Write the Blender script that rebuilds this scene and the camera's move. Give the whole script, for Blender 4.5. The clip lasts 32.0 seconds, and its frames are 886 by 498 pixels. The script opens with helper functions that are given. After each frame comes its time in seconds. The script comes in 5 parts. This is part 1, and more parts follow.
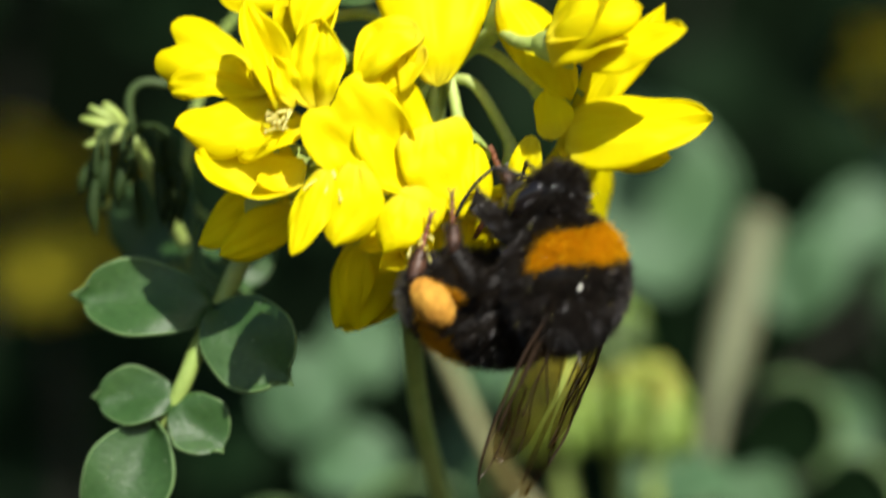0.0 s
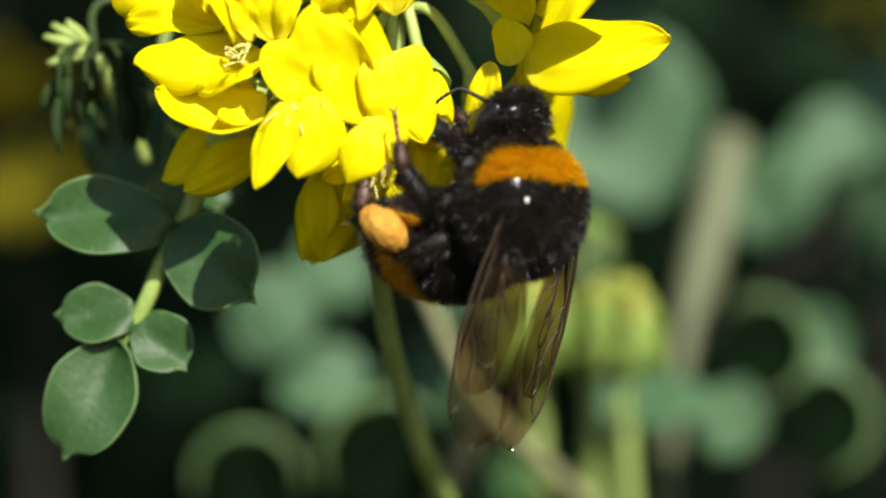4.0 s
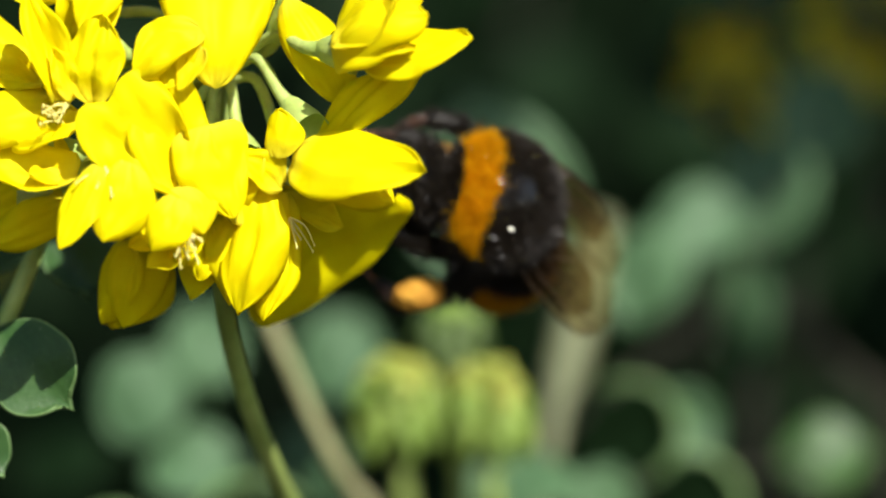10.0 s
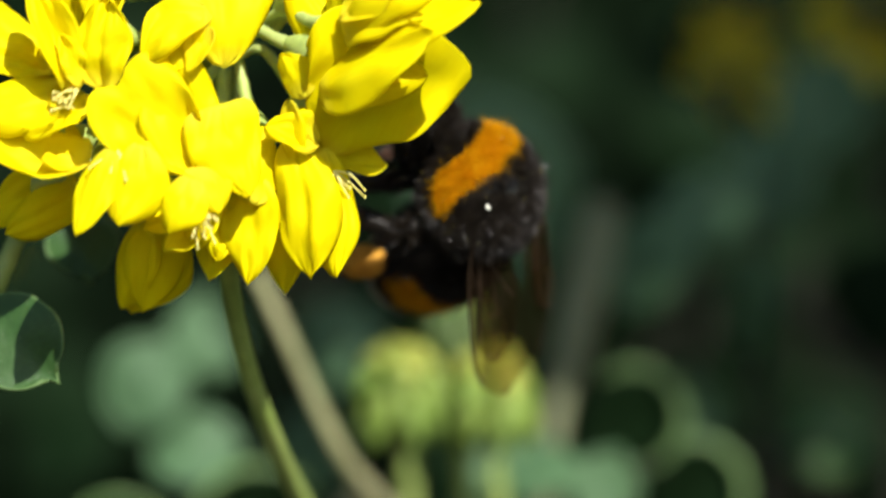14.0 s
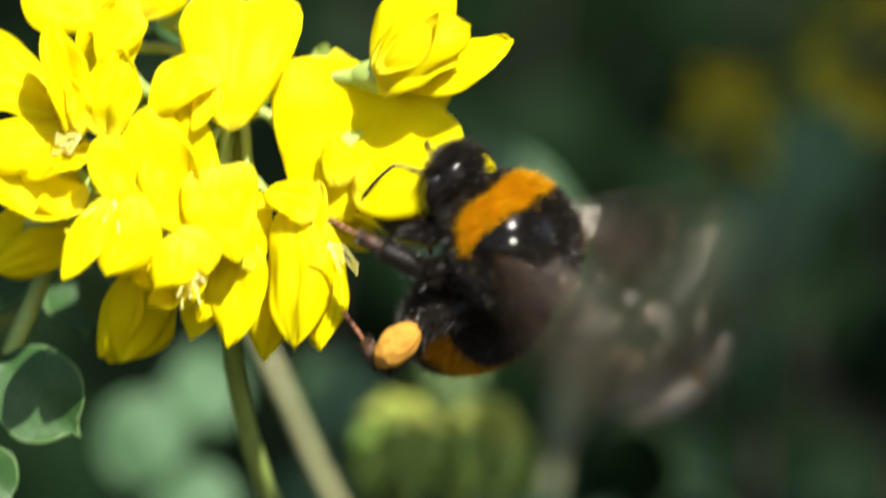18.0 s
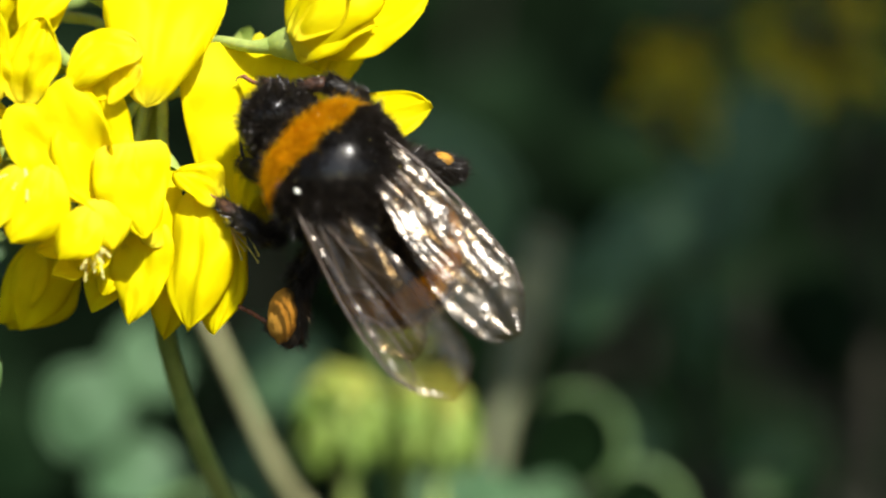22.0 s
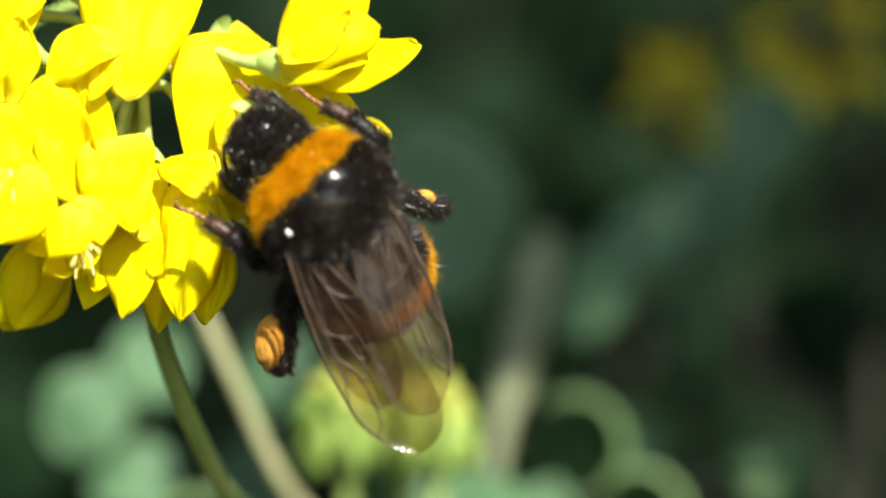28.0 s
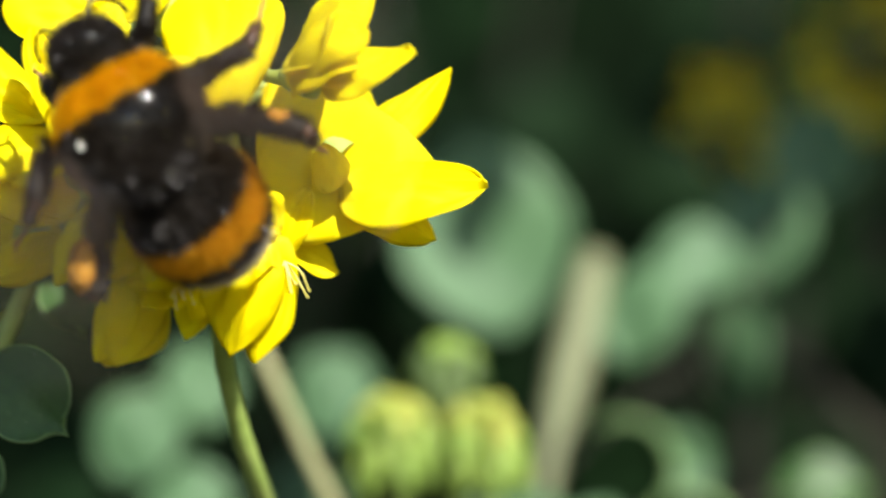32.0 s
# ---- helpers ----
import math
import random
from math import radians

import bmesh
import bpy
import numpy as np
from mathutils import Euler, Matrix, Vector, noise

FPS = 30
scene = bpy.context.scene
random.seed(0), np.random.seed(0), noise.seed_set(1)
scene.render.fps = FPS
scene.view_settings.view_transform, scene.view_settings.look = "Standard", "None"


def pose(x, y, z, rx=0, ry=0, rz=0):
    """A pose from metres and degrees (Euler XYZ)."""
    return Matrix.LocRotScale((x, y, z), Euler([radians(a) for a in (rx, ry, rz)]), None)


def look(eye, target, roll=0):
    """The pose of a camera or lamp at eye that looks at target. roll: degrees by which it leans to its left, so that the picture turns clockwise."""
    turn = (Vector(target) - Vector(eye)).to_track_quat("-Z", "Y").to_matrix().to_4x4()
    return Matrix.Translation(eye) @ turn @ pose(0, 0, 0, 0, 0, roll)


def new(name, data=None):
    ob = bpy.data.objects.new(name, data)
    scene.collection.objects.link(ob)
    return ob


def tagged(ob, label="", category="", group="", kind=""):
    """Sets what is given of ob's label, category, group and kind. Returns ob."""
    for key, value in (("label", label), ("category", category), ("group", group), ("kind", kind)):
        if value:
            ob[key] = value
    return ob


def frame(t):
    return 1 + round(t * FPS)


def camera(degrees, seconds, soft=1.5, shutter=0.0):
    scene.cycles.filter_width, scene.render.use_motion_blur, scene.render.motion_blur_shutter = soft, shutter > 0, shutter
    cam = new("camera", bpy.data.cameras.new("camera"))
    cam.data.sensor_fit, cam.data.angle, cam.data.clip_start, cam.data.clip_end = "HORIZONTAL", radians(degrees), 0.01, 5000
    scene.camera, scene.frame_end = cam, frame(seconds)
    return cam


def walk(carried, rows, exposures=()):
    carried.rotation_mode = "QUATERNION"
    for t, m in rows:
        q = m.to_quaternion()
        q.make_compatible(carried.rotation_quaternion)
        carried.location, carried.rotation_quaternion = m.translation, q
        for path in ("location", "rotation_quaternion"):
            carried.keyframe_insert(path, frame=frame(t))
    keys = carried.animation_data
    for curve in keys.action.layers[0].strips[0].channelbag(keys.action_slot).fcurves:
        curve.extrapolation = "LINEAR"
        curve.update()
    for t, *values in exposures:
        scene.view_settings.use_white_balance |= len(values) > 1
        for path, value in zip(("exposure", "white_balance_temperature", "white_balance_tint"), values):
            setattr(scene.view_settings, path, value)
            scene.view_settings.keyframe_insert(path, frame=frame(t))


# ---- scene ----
# A bumblebee works over a nodding umbel of yellow pea flowers. All lengths below are in millimetres
# from the umbel's place over the ground; MM turns them into metres.
MM = 0.001
BASE = Vector((0.0, 0.0, 0.45))


def world(p):
    return BASE + Vector(p) * MM


# ---------------------------------------------------------------- camera
cam = camera(9.957, 32.0, soft=1.9, shutter=0.9)
cam.data.dof.use_dof = True
cam.data.dof.focus_distance = 0.2485
cam.data.dof.aperture_fstop = 20.0
cam.data.dof.aperture_blades = 9

EYE = (0.0, -250.0, 0.0)
PATH = [(0, -0.057, 1.699), (0.5, -0.407, 1.674), (1, -0.255, 1.228), (1.5, -0.185, 0.955),
        (2, -0.280, 0.745), (2.5, -0.357, 0.834), (3, -0.477, 1.006), (3.5, -0.847, 1.273),
        (5.5, -1.108, 1.458), (6, -1.184, 1.228), (6.5, -0.617, 1.248), (7, -0.522, 0.936),
        (7.5, -0.522, 0.624), (8, -0.299, 0.306), (8.5, 0.089, 0.051), (9, 0.000, 0.000),
        (9.5, -0.095, 0.032), (10, -0.038, -0.095), (10.5, -0.261, -0.134), (11, -0.630, -0.191),
        (11.5, -0.904, -0.185), (12, -0.567, -0.185), (12.5, -0.166, -0.401), (13, 0.038, -0.337),
        (13.5, 0.013, -0.236), (14, -0.191, -0.057), (14.5, -0.535, 0.121), (16.5, -0.713, 0.318),
        (17, -0.458, 0.083), (17.5, -0.076, 0.045), (18, 0.420, -0.083), (18.5, 0.758, -0.159),
        (19, 1.006, 0.006), (19.5, 0.942, 0.089), (20, 0.630, 0.210), (20.5, 0.229, -0.064),
        (21, 0.134, -0.146), (21.5, 0.210, -0.318), (22, 0.102, -0.719), (22.5, 0.051, -0.847),
        (23, 0.025, -1.146), (23.5, -0.095, -1.394), (24, -0.236, -1.438), (24.5, -0.280, -1.407),
        (25, -0.427, -1.470), (25.5, -0.662, -1.578), (27.5, -0.286, -0.847), (28, 0.134, -0.719),
        (28.5, 0.299, -0.719), (29, 0.420, -0.656), (29.5, 0.560, -0.331), (30, 0.509, -0.388),
        (30.5, -0.057, -0.369), (31, -0.057, -0.497), (31.5, 0.134, -0.497), (32, 0.388, -0.146)]
e = world(EYE)
EXPOSURE = [(0, 0.6), (3.5, 0.63), (6, 1.0), (9, 0.78), (10.5, 0.78), (12, 0.9), (13, 0.82), (14, 0.76), (17, 1.25), (19, 0.9), (20, 0.72), (21.5, 0.72), (23, 1.0), (25, 1.3), (28, 1.40), (29, 1.6), (30, 1.48), (31, 1.18), (32, 1.2)]
walk(cam, [(t, pose(e.x, e.y, e.z, 90 + tilt, 0, pan)) for t, tilt, pan in PATH], EXPOSURE)

# ---------------------------------------------------------------- light
SUN_DIR = Vector((0.30, -0.70, 0.62)).normalized()
sky_world = bpy.data.worlds.new("sky")
scene.world = sky_world
sky_world.use_nodes = True
sky_nodes = sky_world.node_tree.nodes
sky = sky_nodes.new("ShaderNodeTexSky")
sky.sky_type = "NISHITA"
sky.sun_disc = False
sky.sun_elevation = math.asin(SUN_DIR.z)
sky.sun_rotation = math.atan2(SUN_DIR.x, SUN_DIR.y)
sky_world.node_tree.links.new(sky.outputs[0], sky_nodes["Background"].inputs[0])
sky_nodes["Background"].inputs[1].default_value = 0.075
sun = new("sun", bpy.data.lights.new("sun", "SUN"))
sun.data.energy = 4.4
sun.data.angle = radians(0.5)
sun.data.color = (1.0, 0.96, 0.88)
sun.matrix_world = look(world((0, 0, 0)) + SUN_DIR * 3, world((0, 0, 0)))


# ---------------------------------------------------------------- materials
class Mat:
    """A small node-graph builder."""

    def __init__(self, name):
        self.m = bpy.data.materials.new(name)
        self.m.use_nodes = True
        self.t = self.m.node_tree
        self.n, self.l = self.t.nodes, self.t.links
        self.b = self.n["Principled BSDF"]
        self.out = self.n["Material Output"]
        self.co = self.n.new("ShaderNodeTexCoord").outputs["Object"]

    def noise(self, scale, detail=4.0, rough=0.6):
        a = self.n.new("ShaderNodeTexNoise")
        a.inputs["Scale"].default_value = scale
        a.inputs["Detail"].default_value = detail
        a.inputs["Roughness"].default_value = rough
        self.l.new(self.co, a.inputs["Vector"])
        return a.outputs[0]

    def ramp(self, fac, stops):
        r = self.n.new("ShaderNodeValToRGB")
        while len(r.color_ramp.elements) < len(stops):
            r.color_ramp.elements.new(0.5)
        for el, (p, c) in zip(r.color_ramp.elements, stops):
            el.position, el.color = p, (*c, 1)
        self.l.new(fac, r.inputs[0])
        return r.outputs[0]

    def mix(self, fac, a, b, mode="MIX"):
        x = self.n.new("ShaderNodeMix")
        x.data_type, x.blend_type = "RGBA", mode
        for sock, v in ((x.inputs[0], fac), (x.inputs[6], a), (x.inputs[7], b)):
            if isinstance(v, (int, float)):
                sock.default_value = v
            elif isinstance(v, tuple):
                sock.default_value = (*v, 1)
            else:
                self.l.new(v, sock)
        return x.outputs[2]

    def bump(self, height, strength, dist):
        b = self.n.new("ShaderNodeBump")
        b.inputs["Strength"].default_value = strength
        b.inputs["Distance"].default_value = dist
        self.l.new(height, b.inputs["Height"])
        self.l.new(b.outputs[0], self.b.inputs["Normal"])
        return b.outputs[0]

    def set(self, **kw):
        for k, v in kw.items():
            self.b.inputs[k.replace("_", " ")].default_value = v
        return self

    def translucent(self, colour, share):
        tr = self.n.new("ShaderNodeBsdfTranslucent")
        mx = self.n.new("ShaderNodeMixShader")
        mx.inputs[0].default_value = share
        if isinstance(colour, tuple):
            tr.inputs[0].default_value = (*colour, 1)
        else:
            self.l.new(colour, tr.inputs[0])
        self.l.new(self.b.outputs[0], mx.inputs[1])
        self.l.new(tr.outputs[0], mx.inputs[2])
        self.l.new(mx.outputs[0], self.out.inputs[0])


def two_scale(name, dark, mid, light, coarse, fine, rough=0.5, bump=0.3, dist=0.0001, thin=0.0, spec=0.5, flecks=0.0):
    m = Mat(name)
    info = m.n.new("ShaderNodeObjectInfo").outputs["Random"]
    c = m.ramp(m.noise(coarse, 3), [(0.3, dark), (0.5, mid), (0.72, light)])
    f = m.noise(fine, 6)
    c = m.mix(0.35, c, m.ramp(f, [(0.3, (0.55, 0.55, 0.55)), (0.7, (1.25, 1.25, 1.25))]), "MULTIPLY")
    c = m.mix(0.25, c, m.ramp(info, [(0.0, (0.75, 0.8, 0.75)), (1.0, (1.15, 1.1, 1.0))]), "MULTIPLY")
    if flecks:
        dots = m.ramp(m.noise(flecks, 1), [(0.735, (0, 0, 0)), (0.78, (0.5, 0.5, 0.5))])
        c = m.mix(dots, c, (0.55, 0.58, 0.45))
    m.l.new(c, m.b.inputs["Base Color"])
    m.set(Roughness=rough)
    m.b.inputs["Specular IOR Level"].default_value = spec
    m.bump(f, bump, dist)
    if thin:
        m.translucent(c, thin)
    return m.m


def petal_mat(name, dark, mid, light, thin):
    """Soft yellow petal with fine veins that run from its base to its edge."""
    m = Mat(name)
    mp = m.n.new("ShaderNodeMapping")
    mp.inputs["Scale"].default_value = (9.0, 1.0, 1.0)
    m.l.new(m.co, mp.inputs["Vector"])
    plain = m.co
    m.co = mp.outputs[0]
    veins = m.noise(330, 5, 0.65)
    m.co = plain
    blot = m.noise(420, 4)
    c = m.ramp(blot, [(0.3, dark), (0.5, mid), (0.7, light)])
    c = m.mix(0.16, c, m.ramp(veins, [(0.32, (0.80, 0.72, 0.6)), (0.62, (1.06, 1.06, 1.0))]), "MULTIPLY")
    # the claw of the petal is paler
    xyz = m.n.new("ShaderNodeSeparateXYZ")
    m.l.new(plain, xyz.inputs[0])
    far = m.n.new("ShaderNodeMath")
    far.operation = "MULTIPLY"
    far.inputs[1].default_value = 420.0
    m.l.new(xyz.outputs["Y"], far.inputs[0])
    claw = m.ramp(far.outputs[0], [(0.05, (0.5, 0.5, 0.5)), (0.45, (0, 0, 0))])
    c = m.mix(claw, c, (0.80, 0.76, 0.06))
    m.l.new(c, m.b.inputs["Base Color"])
    m.set(Roughness=0.5)
    m.b.inputs["Specular IOR Level"].default_value = 0.06
    both = m.n.new("ShaderNodeMath")
    both.operation = "MULTIPLY_ADD"
    m.l.new(veins, both.inputs[0])
    both.inputs[1].default_value = 0.3
    m.l.new(blot, both.inputs[2])
    m.bump(both.outputs[0], 0.35, 0.00012)
    # light that has passed through the petal is a deeper yellow
    m.translucent(m.mix(0.6, c, (0.98, 0.76, 0.0), "MIX"), thin)
    return m.m


PETAL = petal_mat("petal_yellow", (0.86, 0.75, 0.0012), (0.92, 0.85, 0.002), (0.94, 0.90, 0.006), 0.44)
KEEL = petal_mat("keel_yellow", (0.82, 0.70, 0.003), (0.88, 0.80, 0.006), (0.90, 0.85, 0.02), 0.44)
# the petal yellows darkened: shade on the distant flowers put into the colour
PETAL_SHADED = petal_mat("petal_shaded", (0.25, 0.165, 0.002), (0.33, 0.225, 0.003), (0.39, 0.28, 0.005), 0.3)
CALYX = two_scale("calyx_green", (0.36, 0.50, 0.10), (0.48, 0.61, 0.16), (0.58, 0.69, 0.24), 300, 2200, 0.5, 0.3, 0.00008, 0.2)
STEM = two_scale("stem_green", (0.22, 0.33, 0.06), (0.31, 0.43, 0.10), (0.40, 0.50, 0.15), 200, 1800, 0.55, 0.4, 0.0001)
TAN = two_scale("twig_tan", (0.22, 0.23, 0.10), (0.31, 0.31, 0.15), (0.38, 0.36, 0.20), 150, 1200, 0.7, 0.5, 0.0002)
BARK = two_scale("bark_brown", (0.012, 0.011, 0.006), (0.020, 0.018, 0.010), (0.034, 0.030, 0.018), 150, 1200, 0.8, 0.6, 0.0003)
LEAF = two_scale("leaf_glaucous", (0.028, 0.078, 0.017), (0.043, 0.104, 0.027), (0.068, 0.142, 0.043), 220, 2600, 0.42, 0.6, 0.00008, 0.18, 0.35, 7000)
# pale leaf margin; on cupped leaves also the sunlight put into their rim
LEAF_RIM = two_scale("leaf_margin_and_sunlit_rim", (0.10, 0.19, 0.06), (0.15, 0.26, 0.09), (0.20, 0.32, 0.13), 220, 2600, 0.5, 0.4, 0.00008, 0.25, 0.4)
LEAF_PALE = two_scale("leaf_pale", (0.055, 0.120, 0.052), (0.080, 0.165, 0.074), (0.115, 0.215, 0.100), 120, 1200, 0.6, 0.4, 0.0001, 0.18, 0.4)
POD = two_scale("pod_pale", (0.16, 0.18, 0.09), (0.22, 0.24, 0.13), (0.28, 0.29, 0.165), 120, 1200, 0.6, 0.4, 0.0001, 0.18, 0.4)
# a darkened copy of the leaf greens, with shade put into the colour
LEAF_SHADED = two_scale("leaf_shaded", (0.0026, 0.009, 0.002), (0.0042, 0.0145, 0.0038), (0.0078, 0.023, 0.0066), 120, 1200, 0.7, 0.4, 0.0001, 0.1, 0.08)
BUD_RIPE = two_scale("bud_yellow", (0.26, 0.32, 0.04), (0.38, 0.42, 0.07), (0.50, 0.49, 0.11), 260, 1600, 0.55, 0.4, 0.0001, 0.2)
BUDS = two_scale("bud_green", (0.13, 0.24, 0.03), (0.22, 0.34, 0.055), (0.33, 0.42, 0.09), 260, 1600, 0.55, 0.4, 0.0001, 0.2)
BUD_DARK = two_scale("young_bud_green", (0.035, 0.070, 0.014), (0.06, 0.105, 0.024), (0.10, 0.15, 0.042), 260, 1600, 0.55, 0.4, 0.0001, 0.1)
# a darker copy of the young bud greens: shade put into the colour
BUD_SHADED = two_scale("bud_shaded", (0.014, 0.030, 0.007), (0.026, 0.050, 0.011), (0.045, 0.075, 0.02), 260, 1600, 0.7, 0.4, 0.0001, 0.15, 0.2)
STAMEN = two_scale("stamen_cream", (0.75, 0.66, 0.12), (0.82, 0.74, 0.2), (0.88, 0.82, 0.32), 500, 3000, 0.6)
# near-black green: the shade of deep foliage is put into the colour
SHADE = two_scale("foliage_shade_dark", (0.0007, 0.0022, 0.0005), (0.0012, 0.0042, 0.0011), (0.0024, 0.0078, 0.0020), 14, 60, 0.9, 0.2, 0.002, 0.0, 0.05)
SOIL = two_scale("soil", (0.02, 0.017, 0.012), (0.045, 0.038, 0.028), (0.08, 0.07, 0.05), 8, 90, 0.95, 0.6, 0.01, 0.0, 0.1)


def hair_mat(name, a, b, rough=0.45, thin=0.45, spec=0.4):
    """Fine hair: light also passes through it, so that it looks soft."""
    m = Mat(name)
    isl = m.n.new("ShaderNodeNewGeometry").outputs["Random Per Island"]
    c = m.ramp(isl, [(0.0, a), (1.0, b)])
    c = m.mix(0.5, c, m.ramp(m.noise(900, 3), [(0.3, (0.72, 0.68, 0.6)), (0.7, (1.15, 1.15, 1.1))]), "MULTIPLY")
    m.l.new(c, m.b.inputs["Base Color"])
    m.set(Roughness=rough)
    m.b.inputs["Specular IOR Level"].default_value = spec
    m.translucent(c, thin)
    return m.m


FUR_BLACK = hair_mat("fur_black", (0.006, 0.005, 0.004), (0.034, 0.026, 0.019), 0.32, 0.22, 0.5)
FUR_ORANGE = hair_mat("fur_orange", (0.66, 0.32, 0.001), (0.84, 0.47, 0.003), 0.85, 0.5, 0.1)
FUR_YELLOW = hair_mat("fur_yellow", (0.60, 0.29, 0.006), (0.86, 0.48, 0.03), 0.8, 0.5, 0.1)
FUR_WHITE = hair_mat("fur_white", (0.5, 0.45, 0.34), (0.85, 0.8, 0.68), 0.6)
CUTICLE = two_scale("cuticle_black", (0.006, 0.005, 0.004), (0.012, 0.010, 0.008), (0.022, 0.017, 0.013), 500, 4000, 0.48, 0.8, 0.0001)
SHELL = two_scale("cuticle_polished", (0.006, 0.005, 0.004), (0.010, 0.009, 0.007), (0.016, 0.013, 0.010), 500, 4000, 0.16, 0.25, 0.00003)
EYE_MAT = two_scale("compound_eye", (0.006, 0.005, 0.005), (0.010, 0.008, 0.008), (0.016, 0.012, 0.012), 900, 9000, 0.12, 0.15, 0.00002)
FOOT_BROWN = two_scale("foot_brown", (0.035, 0.016, 0.010), (0.08, 0.036, 0.020), (0.14, 0.065, 0.036), 700, 4000, 0.45, 0.6, 0.00006)
TARSUS = two_scale("tarsus_brown", (0.10, 0.035, 0.018), (0.22, 0.08, 0.04), (0.34, 0.14, 0.07), 700, 4000, 0.4, 0.5, 0.00005)
POLLEN = two_scale("pollen", (0.38, 0.16, 0.012), (0.50, 0.23, 0.02), (0.62, 0.32, 0.035), 700, 5000, 0.85, 0.6, 0.00003)
SPECK = two_scale("white_speck", (0.7, 0.7, 0.6), (0.85, 0.85, 0.75), (0.9, 0.9, 0.85), 900, 7000, 0.5)
VEIN = two_scale("wing_vein", (0.03, 0.018, 0.010), (0.05, 0.03, 0.018), (0.08, 0.05, 0.03), 500, 3000, 0.35)


def wing_mat():
    m = Mat("wing_membrane")
    clear = m.n.new("ShaderNodeBsdfTransparent")
    tint = m.ramp(m.noise(400, 3), [(0.3, (0.54, 0.44, 0.29)), (0.7, (0.74, 0.66, 0.50))])
    m.l.new(tint, clear.inputs[0])
    gloss = m.n.new("ShaderNodeBsdfGlossy")
    gloss.inputs["Roughness"].default_value = 0.2
    nb = m.bump(m.noise(1100, 3), 0.8, 0.00013)
    m.l.new(nb, gloss.inputs["Normal"])
    m.l.new(m.ramp(m.noise(2200, 2), [(0.3, (0.75, 0.6, 0.42)), (0.7, (0.9, 0.88, 0.85))]), gloss.inputs["Color"])
    m.set(Base_Color=(0.16, 0.10, 0.055, 1), Roughness=0.5)
    a = m.n.new("ShaderNodeMixShader")
    b = m.n.new("ShaderNodeMixShader")
    a.inputs[0].default_value, b.inputs[0].default_value = 0.05, 0.04
    m.l.new(clear.outputs[0], a.inputs[1])
    m.l.new(gloss.outputs[0], a.inputs[2])
    m.l.new(a.outputs[0], b.inputs[1])
    m.l.new(m.b.outputs[0], b.inputs[2])
    m.l.new(b.outputs[0], m.out.inputs[0])
    return m.m


WING = wing_mat()


# ---------------------------------------------------------------- mesh helpers
def mesh_from(name, verts, faces, mats, index=None, smooth=True):
    """Verts in millimetres."""
    me = bpy.data.meshes.new(name)
    me.from_pydata([tuple(c * MM for c in v) for v in verts], [], faces)
    for m in (mats if isinstance(mats, (list, tuple)) else [mats]):
        me.materials.append(m)
    if index is not None:
        me.polygons.foreach_set("material_index", index)
    if smooth:
        me.polygons.foreach_set("use_smooth", [True] * len(me.polygons))
    me.update()
    return me


def part(name, data, parent, label="", thick=0.0):
    ob = new(name, data)
    ob.parent = parent
    if label:
        tagged(ob, label)
    if thick:
        s = ob.modifiers.new("thickness", "SOLIDIFY")
        s.thickness, s.offset = thick * MM, 0
    return ob


def thing(name, at, label, category, group="", kind=""):
    ob = new(name)
    ob.location = world(at)
    ob.empty_display_size = 0.002
    return tagged(ob, label, category, group, kind)


class Geo:
    """Verts, faces and material slots gathered for one mesh."""

    def __init__(self):
        self.v, self.f, self.i = [], [], []

    def add(self, verts, faces, slot=0):
        n = len(self.v)
        self.v.extend(verts)
        self.f.extend([tuple(k + n for k in f) for f in faces])
        self.i.extend([slot] * len(faces))

    def mesh(self, name, mats, smooth=True):
        return mesh_from(name, self.v, self.f, mats, self.i, smooth)


def curve_points(pts, n):
    """A smooth line through control points (Catmull-Rom)."""
    p = [Vector(q) for q in pts]
    p = [2 * p[0] - p[1]] + p + [2 * p[-1] - p[-2]]
    out = []
    segs = len(p) - 3
    for k in range(n + 1):
        u = k / n * segs
        s = min(int(u), segs - 1)
        u -= s
        a, b, c, d = p[s:s + 4]
        out.append(0.5 * (2 * b + (c - a) * u + (2 * a - 5 * b + 4 * c - d) * u * u + (3 * b - a - 3 * c + d) * u ** 3))
    return out


def tube(geo, pts, radii, n=16, sides=10, slot=0, wobble=0.0):
    """A round tube along a smooth line, closed at both ends. radii: a few values spread along it."""
    line = curve_points(pts, n)
    r = np.interp(np.linspace(0, 1, n + 1), np.linspace(0, 1, len(radii)), radii)
    side = None
    verts, faces = [], []
    for k, q in enumerate(line):
        d = (line[min(k + 1, n)] - line[max(k - 1, 0)]).normalized()
        if side is None:
            side = d.orthogonal().normalized()
        side = (side - d * side.dot(d)).normalized()
        up = d.cross(side)
        for j in range(sides):
            a = 2 * math.pi * j / sides
            w = 1 + wobble * noise.noise(q * 1.3 + Vector((j, 0, 0)))
            verts.append(q + (side * math.cos(a) + up * math.sin(a)) * r[k] * w)
    for k in range(n):
        for j in range(sides):
            a, b = k * sides + j, k * sides + (j + 1) % sides
            faces.append((a, b, b + sides, a + sides))
    faces.append(tuple(reversed(range(sides))))
    faces.append(tuple(range(n * sides, (n + 1) * sides)))
    geo.add(verts, faces, slot)


